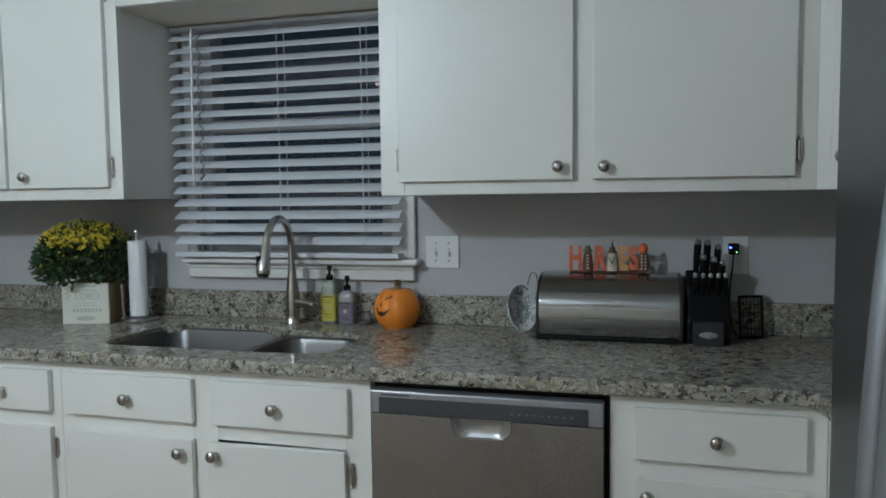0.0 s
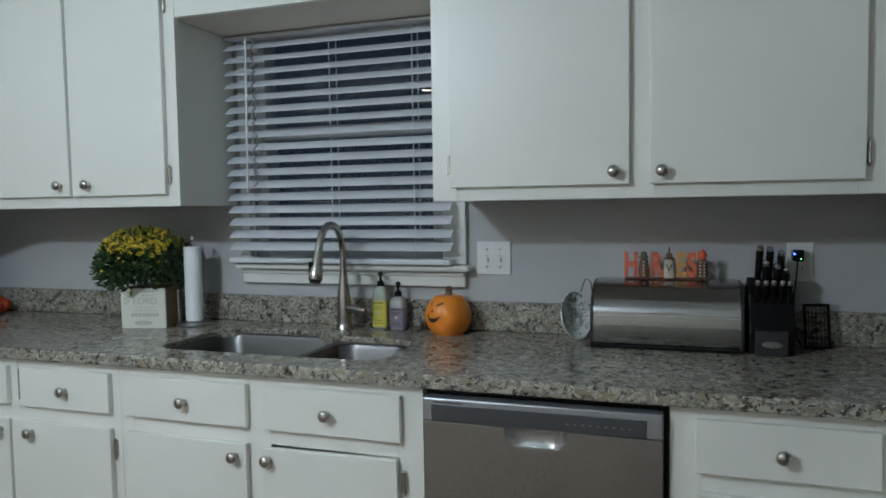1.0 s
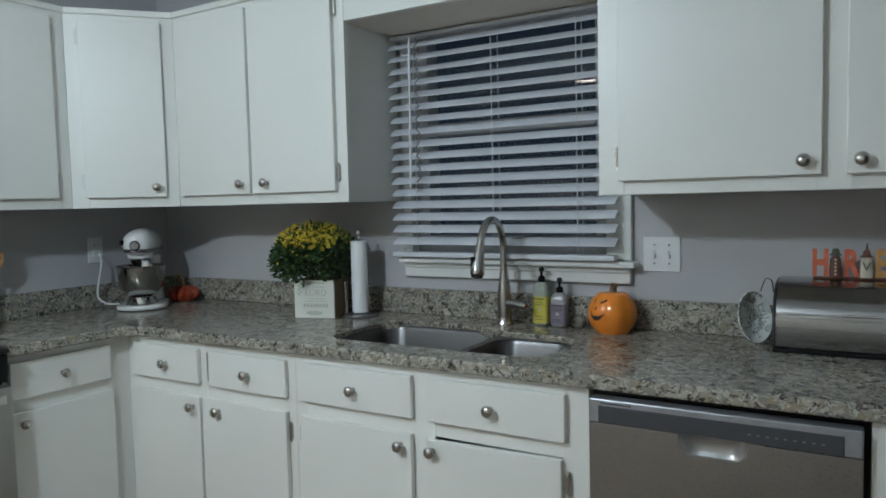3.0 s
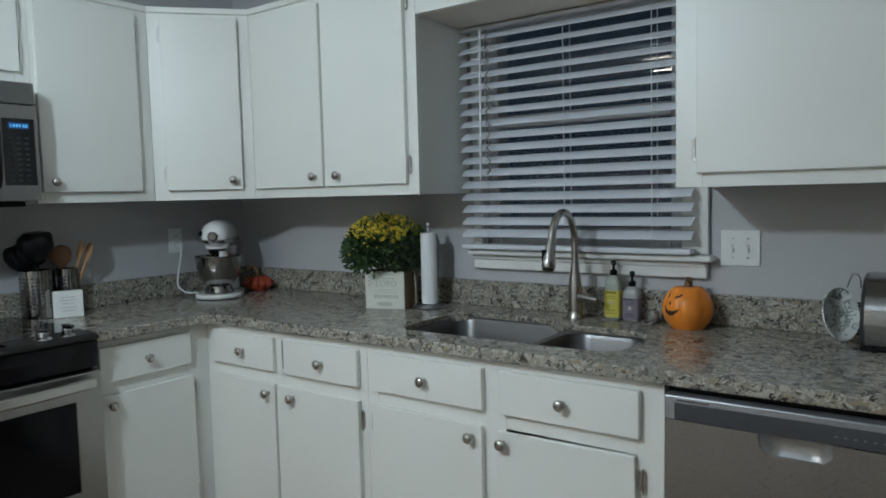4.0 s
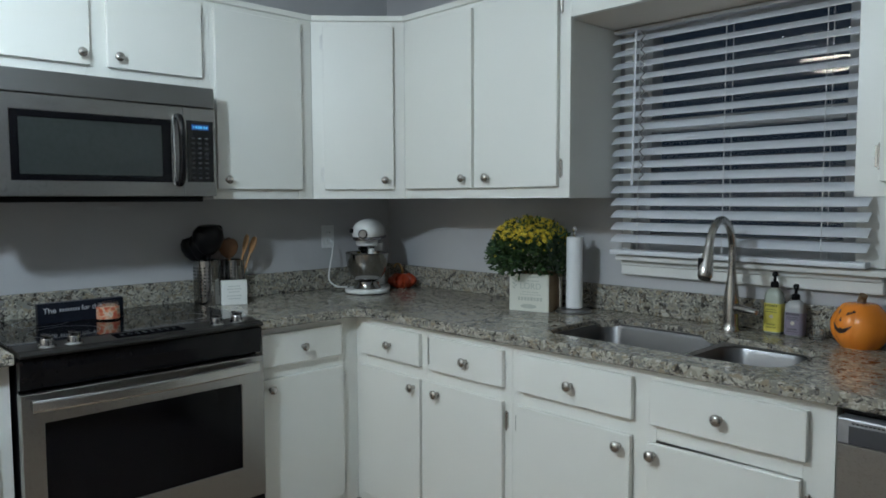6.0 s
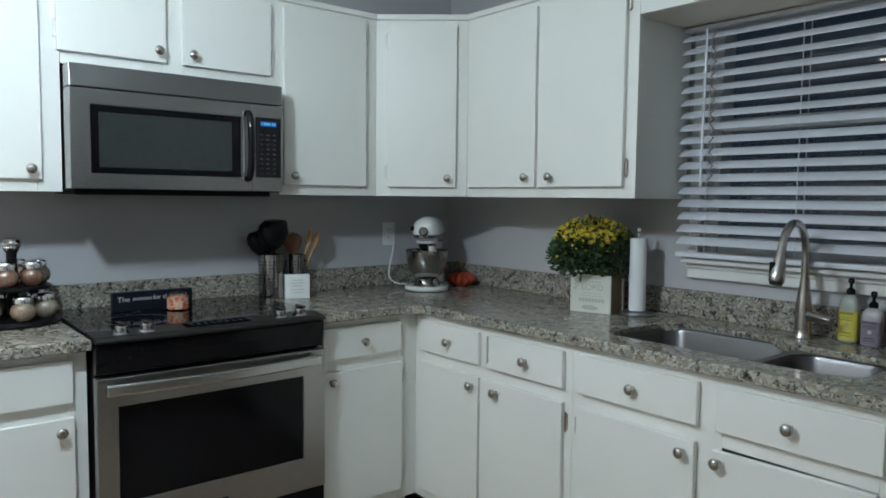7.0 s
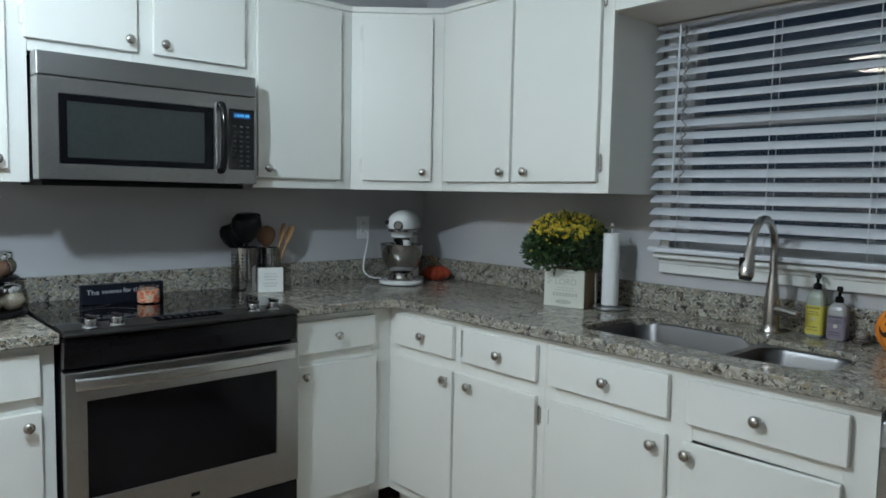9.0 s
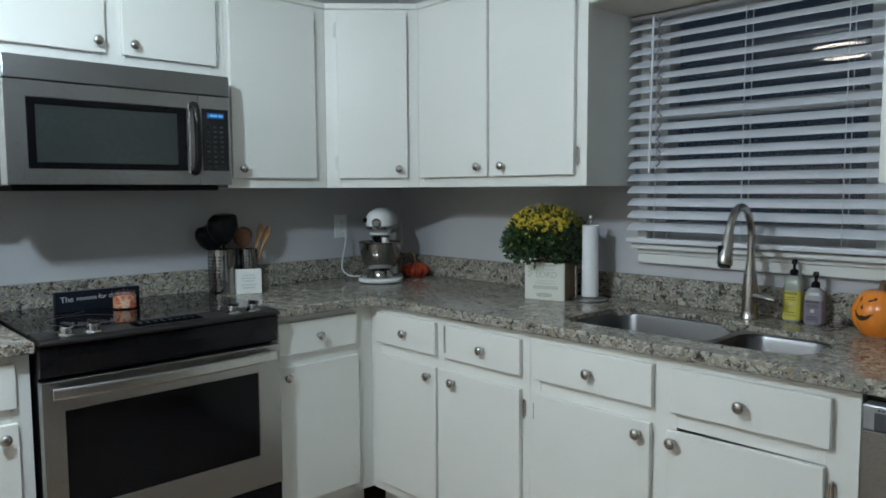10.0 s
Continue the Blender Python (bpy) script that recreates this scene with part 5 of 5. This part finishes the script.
# ---- stand mixer ----
mixer = thing("stand_mixer", (0.27, -0.33, COUNTER), "white stand mixer with a polished steel bowl", "stand mixer")
MXM = Matrix.Translation((0.245, -0.262, COUNTER)) @ pose(0, 0, 0, 0, 0, -50)
ENAMEL = plain("white_enamel", (0.80, 0.81, 0.80), 0.14, 0, 0.02)
BOWLST = plain("polished_steel", (0.36, 0.352, 0.34), 0.10, 1.0, 0.03)
part("foot", slab(fillet([(-0.135, -0.07, 0.07), (-0.02, -0.085, 0.06), (0.06, -0.105, 0.07), (0.16, -0.095, 0.09), (0.205, 0.0, 0.11), (0.16, 0.095, 0.09), (0.06, 0.105, 0.07), (-0.02, 0.085, 0.06), (-0.135, 0.07, 0.07)]), [], 0.003, 0.022, 0.008, m=MXM), ENAMEL, mixer, "", True)
part("bowl_clamp", lathe([(0.0, 0.022), (0.066, 0.022), (0.060, 0.030), (0.056, 0.042), (0.054, 0.054), (0.0, 0.052)], 32, m=MXM @ Matrix.Translation((0.085, 0, 0))), BOWLST, mixer, "", True)
col = []
for z, x0, x1, w_ in ((0.024, -0.125, -0.025, 0.055), (0.09, -0.115, -0.035, 0.048), (0.16, -0.110, -0.035, 0.044), (0.225, -0.115, -0.02, 0.048)):
    col.append([(x, y, z) for x, y in rounded(x0, x1, -w_, w_, 0.035, 6)])
part("column", loft(col, m=MXM), ENAMEL, mixer, "", True)
hp = [(-0.150, 0.0), (-0.147, 0.022), (-0.130, 0.045), (-0.08, 0.060), (0.0, 0.066), (0.08, 0.066), (0.13, 0.060), (0.155, 0.045), (0.165, 0.025), (0.167, 0.0)]
hd_ = lathe([(r, z) for z, r in hp], 36, m=MXM @ Matrix.Translation((0.0, 0, 0.285)) @ pose(0, 0, 0, 0, 90, 0) @ Matrix.Diagonal((0.95, 1.0, 1, 1)))
head = part("head", hd_, ENAMEL, mixer, "rounded white motor head", True)
part("band", slab(fillet([(-0.145, -0.055, 0.04), (0.10, -0.0685, 0.05), (0.168, -0.04, 0.05), (0.168, 0.04, 0.05), (0.10, 0.0685, 0.05), (-0.145, 0.055, 0.04)]), [], 0.249, 0.264, 0.002, m=MXM), plain("band_metal", (0.33, 0.33, 0.34), 0.14, 1.0), head, "polished trim band", True)
part("hub", lathe([(0.0, 0), (0.022, 0), (0.022, 0.012), (0.016, 0.018), (0, 0.018)], 20, m=MXM @ Matrix.Translation((0.156, 0, 0.279)) @ pose(0, 0, 0, 0, 90, 0)), plain("hub_metal", (0.30, 0.30, 0.31), 0.15, 1.0), head, "attachment hub cap", True)
part("knob", lathe([(0, 0), (0.011, 0), (0.011, 0.014), (0.008, 0.018), (0, 0.018)], 16, m=MXM @ Matrix.Translation((0.135, -0.050, 0.292)) @ pose(0, 0, 0, 0, 0, -52) @ pose(0, 0, 0, 0, 90, 0)), BLACK, head, "black hub knob", True)
part("emblem", box((0.02, -0.0665, 0.285), (0.09, -0.064, 0.300), 0.001, m=MXM), DARKSTEEL, head, "metal name plate")
part("planetary", lathe([(0.0, 0.222), (0.048, 0.222), (0.052, 0.228), (0.052, 0.252), (0.0, 0.252)], 28, m=MXM @ Matrix.Translation((0.085, 0, 0))), ENAMEL, head, "", True)
part("planet_ring", lathe([(0.0, 0.194), (0.026, 0.194), (0.040, 0.204), (0.044, 0.2215), (0.0, 0.2215)], 28, m=MXM @ Matrix.Translation((0.085, 0, 0))), plain("gear_steel", (0.42, 0.42, 0.43), 0.18, 1.0), head, "dark polished beater housing", True)
part("rubber_base", slab(fillet([(-0.128, -0.063, 0.07), (0.06, -0.098, 0.07), (0.155, -0.088, 0.09), (0.198, 0.0, 0.11), (0.155, 0.088, 0.09), (0.06, 0.098, 0.07), (-0.128, 0.063, 0.07)]), [], 0.0, 0.0028, 0.0, m=MXM), BLACK, mixer, "black rubber base")
part("beater_cap", tube([(0.150, 0.034, 0.186), (0.153, 0.036, 0.212)], [0.014, 0.014], 18, m=MXM), ENAMEL, mixer, "white accessory cap", True)
part("bowl", lathe([(0.0, 0.056), (0.045, 0.056), (0.066, 0.068), (0.086, 0.10), (0.097, 0.145), (0.101, 0.185), (0.105, 0.188), (0.103, 0.191), (0.098, 0.188), (0.094, 0.145), (0.082, 0.102), (0.062, 0.072), (0.0, 0.062)], 44, m=MXM @ Matrix.Translation((0.085, 0, 0))), BOWLST, mixer, "polished steel bowl", True)
part("beater_shaft", lathe([(0.008, 0.13), (0.008, 0.196)], 12, m=MXM @ Matrix.Translation((0.095, 0.01, 0))), CHROME, mixer)
part("lock_lever", lathe([(0, 0), (0.009, 0), (0.009, 0.012), (0, 0.012)], 14, m=MXM @ Matrix.Translation((-0.02, -0.064, 0.272)) @ pose(0, 0, 0, 90, 0, 0)), BLACK, mixer)
part("power_cord", tube(smooth_line([(WX + 0.012, -0.362, 1.148), (WX + 0.05, -0.37, 1.145), (WX + 0.075, -0.385, 1.10), (WX + 0.07, -0.40, 1.02), (WX + 0.08, -0.41, 0.965), (WX + 0.11, -0.39, 0.935), (0.165, -0.345, 0.930)], 6), 0.0038, 10), PLATE, mixer, "white power cord", True)

sp = thing("small_pumpkin", (0.272, -0.085, COUNTER), "small glossy orange-brown glass pumpkin with a curled stem", "pumpkin")
SM = Matrix.Translation((0.272, -0.085, COUNTER))
t = bmesh.new()
rings = []
for i in range(15):
    u = i / 14
    row = []
    for k in range(80):
        a = 2 * math.pi * k / 80
        r = 0.072 * math.sin(math.pi * (0.14 + 0.74 * u)) ** 0.7 * (0.78 + 0.22 * abs(math.sin(5 * a)) ** 0.6)
        row.append(t.verts.new((r * math.cos(a), r * math.sin(a), 0.072 * u)))
    rings.append(row)
for a, b in zip(rings, rings[1:]):
    for i in range(80):
        j = (i + 1) % 80
        t.faces.new((a[i], a[j], b[j], b[i]))
t.faces.new(rings[0])
t.faces.new(rings[-1])
part("shell", join(None, t, SM), plain("amber_glass", (0.38, 0.05, 0.018), 0.1, 0, 0.2, 20), sp, "", True)
part("stem", tube(smooth_line([(0.272, -0.085, 0.980), (0.270, -0.087, 1.008), (0.256, -0.09, 1.030), (0.236, -0.095, 1.030), (0.224, -0.098, 1.012)], 6), [0.006] * 12 + [0.004] * 13, 10), plain("amber_stem", (0.35, 0.22, 0.08), 0.15), sp, "curled glass stem", True)

# ---- utensil canisters ----
DOT = plain("hole_dark", (0.02, 0.02, 0.02), 0.6)
BLK = plain("black_nylon", (0.005, 0.005, 0.006), 0.3, Specular_IOR_Level=0.22)
WOODS = painted("utensil_wood", (0.20, 0.09, 0.04), 0.5, 0.2, 0.2, 60, (1, 1, 6))
WOODL = painted("utensil_pale_wood", (0.50, 0.27, 0.12), 0.5, 0.2, 0.2, 60, (1, 1, 6))


def canister(x, y, r, h, label):
    th = thing("utensil_canister", (x, y, COUNTER), label, "canister", "utensil canisters")
    m = Matrix.Translation((x, y, COUNTER))
    can = part("can", lathe([(0, 0.0), (r, 0.0), (r, h - 0.001), (r - 0.001, h), (r - 0.002, h - 0.001), (r - 0.002, 0.003), (0, 0.003)], 44, m=m), BOWLST, th, "", True)
    dots = bmesh.new()
    for i in range(9):
        for k in range(22):
            if k % 6 == 5:
                continue
            a = 2 * math.pi * k / 22 - 1.2
            box((-0.0033, -0.0004, -0.0033), (0.0033, 0.0006, 0.0033), bm=dots, m=m @ Matrix.Translation((r * math.cos(a), r * math.sin(a), 0.045 + i * (h - 0.075) / 8)) @ pose(0, 0, 0, 0, 0, math.degrees(a) - 90))
    tagged(part("perforated_pattern", dots, DOT, can), "rows of small punched holes", kind="stuff")
    return th


canister(0.126, -1.036, 0.056, 0.187, "perforated stainless canister holding black kitchen utensils")
canister(0.100, -0.905, 0.047, 0.180, "perforated stainless canister holding wooden utensils")


def utensil(name, foot, tip, width, length, thick, mat, label, bend=0.0, turn=0):
    """A handle from foot to tip, with an oval head at its end."""
    f, p = Vector(foot), Vector(tip)
    dv = (p - f).normalized()
    th = thing(name, f, label, "utensil", "kitchen utensils")
    part("handle", tube([f, f.lerp(p, 0.5), p], [0.0055, 0.0055, 0.005], 10), mat, th, "", True)
    m = Matrix.Translation(p + dv * length * 0.42) @ dv.to_track_quat("Z", "Y").to_matrix().to_4x4() @ pose(0, 0, 0, 0, 0, turn)
    hp_ = [(0.0, -0.5), (0.35, -0.44), (0.75, -0.25), (1.0, 0.05), (0.92, 0.3), (0.6, 0.46), (0.0, 0.5)]
    hb_ = lathe([(r_ * width / 2, z_ * length) for r_, z_ in hp_], 20, m=m @ Matrix.Diagonal((1, thick / width, 1, 1)))
    part("head", hb_, mat, th, "", True)


CTOP = COUNTER + 0.005
utensil("ladle", (0.130, -1.030, CTOP), (0.150, -1.040, 1.128), 0.14, 0.135, 0.11, BLK, "large black nylon ladle in the canister", turn=40)
utensil("serving_spoon", (0.120, -1.030, CTOP), (0.130, -1.062, 1.108), 0.090, 0.115, 0.08, BLK, "black nylon serving spoon in the canister", turn=60)
utensil("spatula", (0.126, -1.045, CTOP), (0.112, -1.085, 1.105), 0.085, 0.105, 0.07, BLK, "black nylon spatula in the canister", turn=55)
turner = thing("slotted_turner", (0.130, -1.036, CTOP), "black slotted nylon turner in the canister", "utensil", "kitchen utensils")
part("handle", tube([(0.130, -1.036, CTOP), (0.128, -1.030, 1.10), (0.136, -1.022, 1.155)], [0.0055, 0.0055, 0.007], 10), BLK, turner, "", True)
TNM = Matrix.Translation((0.140, -1.018, 1.150)) @ pose(0, 0, 0, 0, 0, 58) @ pose(0, 0, 0, 82, 0, -6)
part("blade", slab(fillet([(-0.030, 0.0, 0.012), (0.030, 0.0, 0.012), (0.046, 0.078, 0.02), (0.034, 0.098, 0.012), (-0.034, 0.098, 0.012), (-0.046, 0.078, 0.02)]), [[(x - 0.004, 0.034), (x + 0.004, 0.034), (x * 1.15 + 0.004, 0.082), (x * 1.15 - 0.004, 0.082)] for x in (-0.025, -0.008, 0.009, 0.026)], -0.0015, 0.0015, 0.0006, m=TNM), BLK, turner, "flat blade with four slots")
utensil("wooden_spoon", (0.100, -0.905, CTOP), (0.108, -0.925, 1.105), 0.085, 0.090, 0.040, WOODS, "dark wooden spoon in the canister", turn=50)
utensil("wooden_spoon", (0.095, -0.905, CTOP), (0.124, -0.868, 1.118), 0.044, 0.095, 0.016, WOODL, "pale wooden spoon in the canister", turn=35)
utensil("wooden_spatula", (0.100, -0.900, CTOP), (0.134, -0.842, 1.118), 0.040, 0.085, 0.014, WOODL, "pale wooden spatula in the canister", turn=40)
utensil("wooden_fork", (0.092, -0.908, CTOP), (0.085, -0.912, 1.112), 0.060, 0.085, 0.030, WOODS, "dark wooden fork in the canister", turn=20)
wb = thing("block_sign", (0.190, -0.955, COUNTER), "small white wooden block sign with faint print", "sign")
wm = Matrix.Translation((0.205, -0.958, COUNTER)) @ pose(0, 0, 0, 0, 0, 70)
part("block", box((-0.052, -0.018, 0), (0.052, 0.018, 0.102), 0.003, m=wm), painted("white_block", (0.76, 0.77, 0.74), 0.5, 0.03, 0.2, 90), wb)
ft = bmesh.new()
for i, (z, w_) in enumerate(((0.076, 0.05), (0.064, 0.06), (0.052, 0.045), (0.036, 0.06), (0.024, 0.05))):
    for k in range(6):
        box((-w_ / 2 + w_ * k / 6, -0.0188, z), (-w_ / 2 + w_ * (k + 0.7) / 6, -0.0181, z + 0.005), bm=ft, m=wm)
part("print", ft, plain("faint_grey_print", (0.52, 0.54, 0.52), 0.6), wb, "rows of faint grey print")

# ---- stove top ornaments ----
STOP = 0.9245
sgn = thing("word_sign", (0.235, -1.565, STOP), "black wooden block sign with white script", "sign")
NAVY = plain("black_board", (0.007, 0.009, 0.015), 0.4, 0, 0.15, 60, Specular_IOR_Level=0.15)
part("board", box((0.215, -1.709, STOP), (0.245, -1.423, STOP + 0.071), 0.002), NAVY, sgn)
SGM = pose(0.2453, 0, 0, 0, 0, 90) @ UPR
CHALK = plain("white_ink", (0.42, 0.43, 0.45), 0.6)
lettering("The", 0.027, 0.0006, Matrix.Translation((0, -1.672, STOP + 0.044)) @ SGM, "lettering", CHALK, sgn, "white word")
lettering("for the", 0.024, 0.0006, Matrix.Translation((0, -1.535, STOP + 0.046)) @ SGM, "lettering", CHALK, sgn, "white words")
wb_ = bmesh.new()
for k in range(8):
    box((-1.640 + k * 0.0085, STOP + 0.039, -0.0006), (-1.634 + k * 0.0085, STOP + 0.049, 0.0006), bm=wb_, m=pose(0.2453, 0, 0, 0, 0, 90) @ UPR)
part("print", wb_, plain("dim_ink", (0.25, 0.26, 0.28), 0.6), sgn, "short row of small print")
can = thing("jar_candle", (0.285, -1.492, STOP), "small glass jar candle with an orange autumn label", "candle")
CM = Matrix.Translation((0.285, -1.492, STOP))
part("jar", lathe([(0.0, 0.0), (0.036, 0.0), (0.038, 0.004), (0.038, 0.056), (0.034, 0.064), (0.032, 0.064), (0.035, 0.055), (0.035, 0.006), (0.0, 0.006)], 32, m=CM), CLEAR, can, "", True)
part("wax", lathe([(0.0, 0.007), (0.0345, 0.007), (0.0345, 0.042), (0.0, 0.042)], 28, m=CM), plain("wax", (0.6, 0.35, 0.22), 0.5), can)
LBL, n_, l_, b_ = shader("autumn_label", (0.6, 0.3, 0.2), 0.5)
l_.new(ramp(n_, l_, noise_tex(n_, l_, coords(n_, l_), 55, 3, 0.5, 0.6), [(0.35, (0.45, 0.07, 0.04)), (0.48, (0.55, 0.20, 0.09)), (0.60, (0.55, 0.45, 0.36)), (0.7, (0.28, 0.22, 0.14))]), b_.inputs["Base Color"])
part("label", lathe([(0.0384, 0.005), (0.0386, 0.005), (0.0386, 0.048), (0.0384, 0.048)], 32, m=CM, close=False), LBL, can, "autumn-coloured paper label")

# ---- spice rack ----
RK = Vector((0.208, -2.012, COUNTER))
rack = thing("spice_carousel", RK, "black two-tier revolving rack of glass spice jars", "spice rack")
KM = Matrix.Translation(RK)
part("base", lathe([(0.0, 0.0), (0.140, 0.0), (0.143, 0.008), (0.134, 0.017), (0.03, 0.019), (0.0, 0.019)], 48, m=KM), BLACK, rack, "round black base", True)
part("tier", lathe([(0.0, 0.118), (0.118, 0.118), (0.121, 0.124), (0.115, 0.129), (0.0, 0.129)], 48, m=KM), BLACK, rack, "round black tier", True)
part("post", lathe([(0.018, 0.018), (0.016, 0.235), (0.024, 0.247), (0.0, 0.249)], 18, m=KM), BLACK, rack, "", True)
part("top_knob", lathe([(0.0, 0.243), (0.024, 0.246), (0.032, 0.258), (0.033, 0.270), (0.026, 0.281), (0.010, 0.287), (0.0, 0.288)], 28, m=KM), CHROME, rack, "polished round top knob", True)
SPICES = [(0.24, 0.18, 0.12), (0.13, 0.07, 0.045), (0.25, 0.21, 0.15), (0.11, 0.09, 0.065), (0.27, 0.23, 0.19), (0.17, 0.095, 0.06)]
SPM = [plain("spice", c_, 0.22, 0, 0.25, 160, Coat_Weight=0.9, Coat_Roughness=0.04) for c_ in SPICES]
for tier, (z, rr) in enumerate(((0.0195, 0.098), (0.1295, 0.080))):
    for k in range(6):
        a = 2 * math.pi * (k + 0.5 * tier) / 6 + 0.15
        jm = KM @ Matrix.Translation((rr * math.cos(a), rr * math.sin(a), z))
        j = thing("spice_jar", jm.translation, "small round glass spice jar with a chrome lid", "spice jar", "spice jars")
        part("jar", lathe([(0.0, 0.0), (0.022, 0.001), (0.034, 0.013), (0.0385, 0.028), (0.036, 0.043), (0.027, 0.055), (0.024, 0.059), (0.0, 0.059)], 26, m=jm), SPM[(k * 2 + tier) % 6], j, "glass jar of ground spice", True)
        part("lid", lathe([(0.026, 0.055), (0.0285, 0.058), (0.0285, 0.073), (0.025, 0.079), (0.015, 0.082), (0.0, 0.083)], 26, m=jm), CHROME, j, "chrome lid", True)
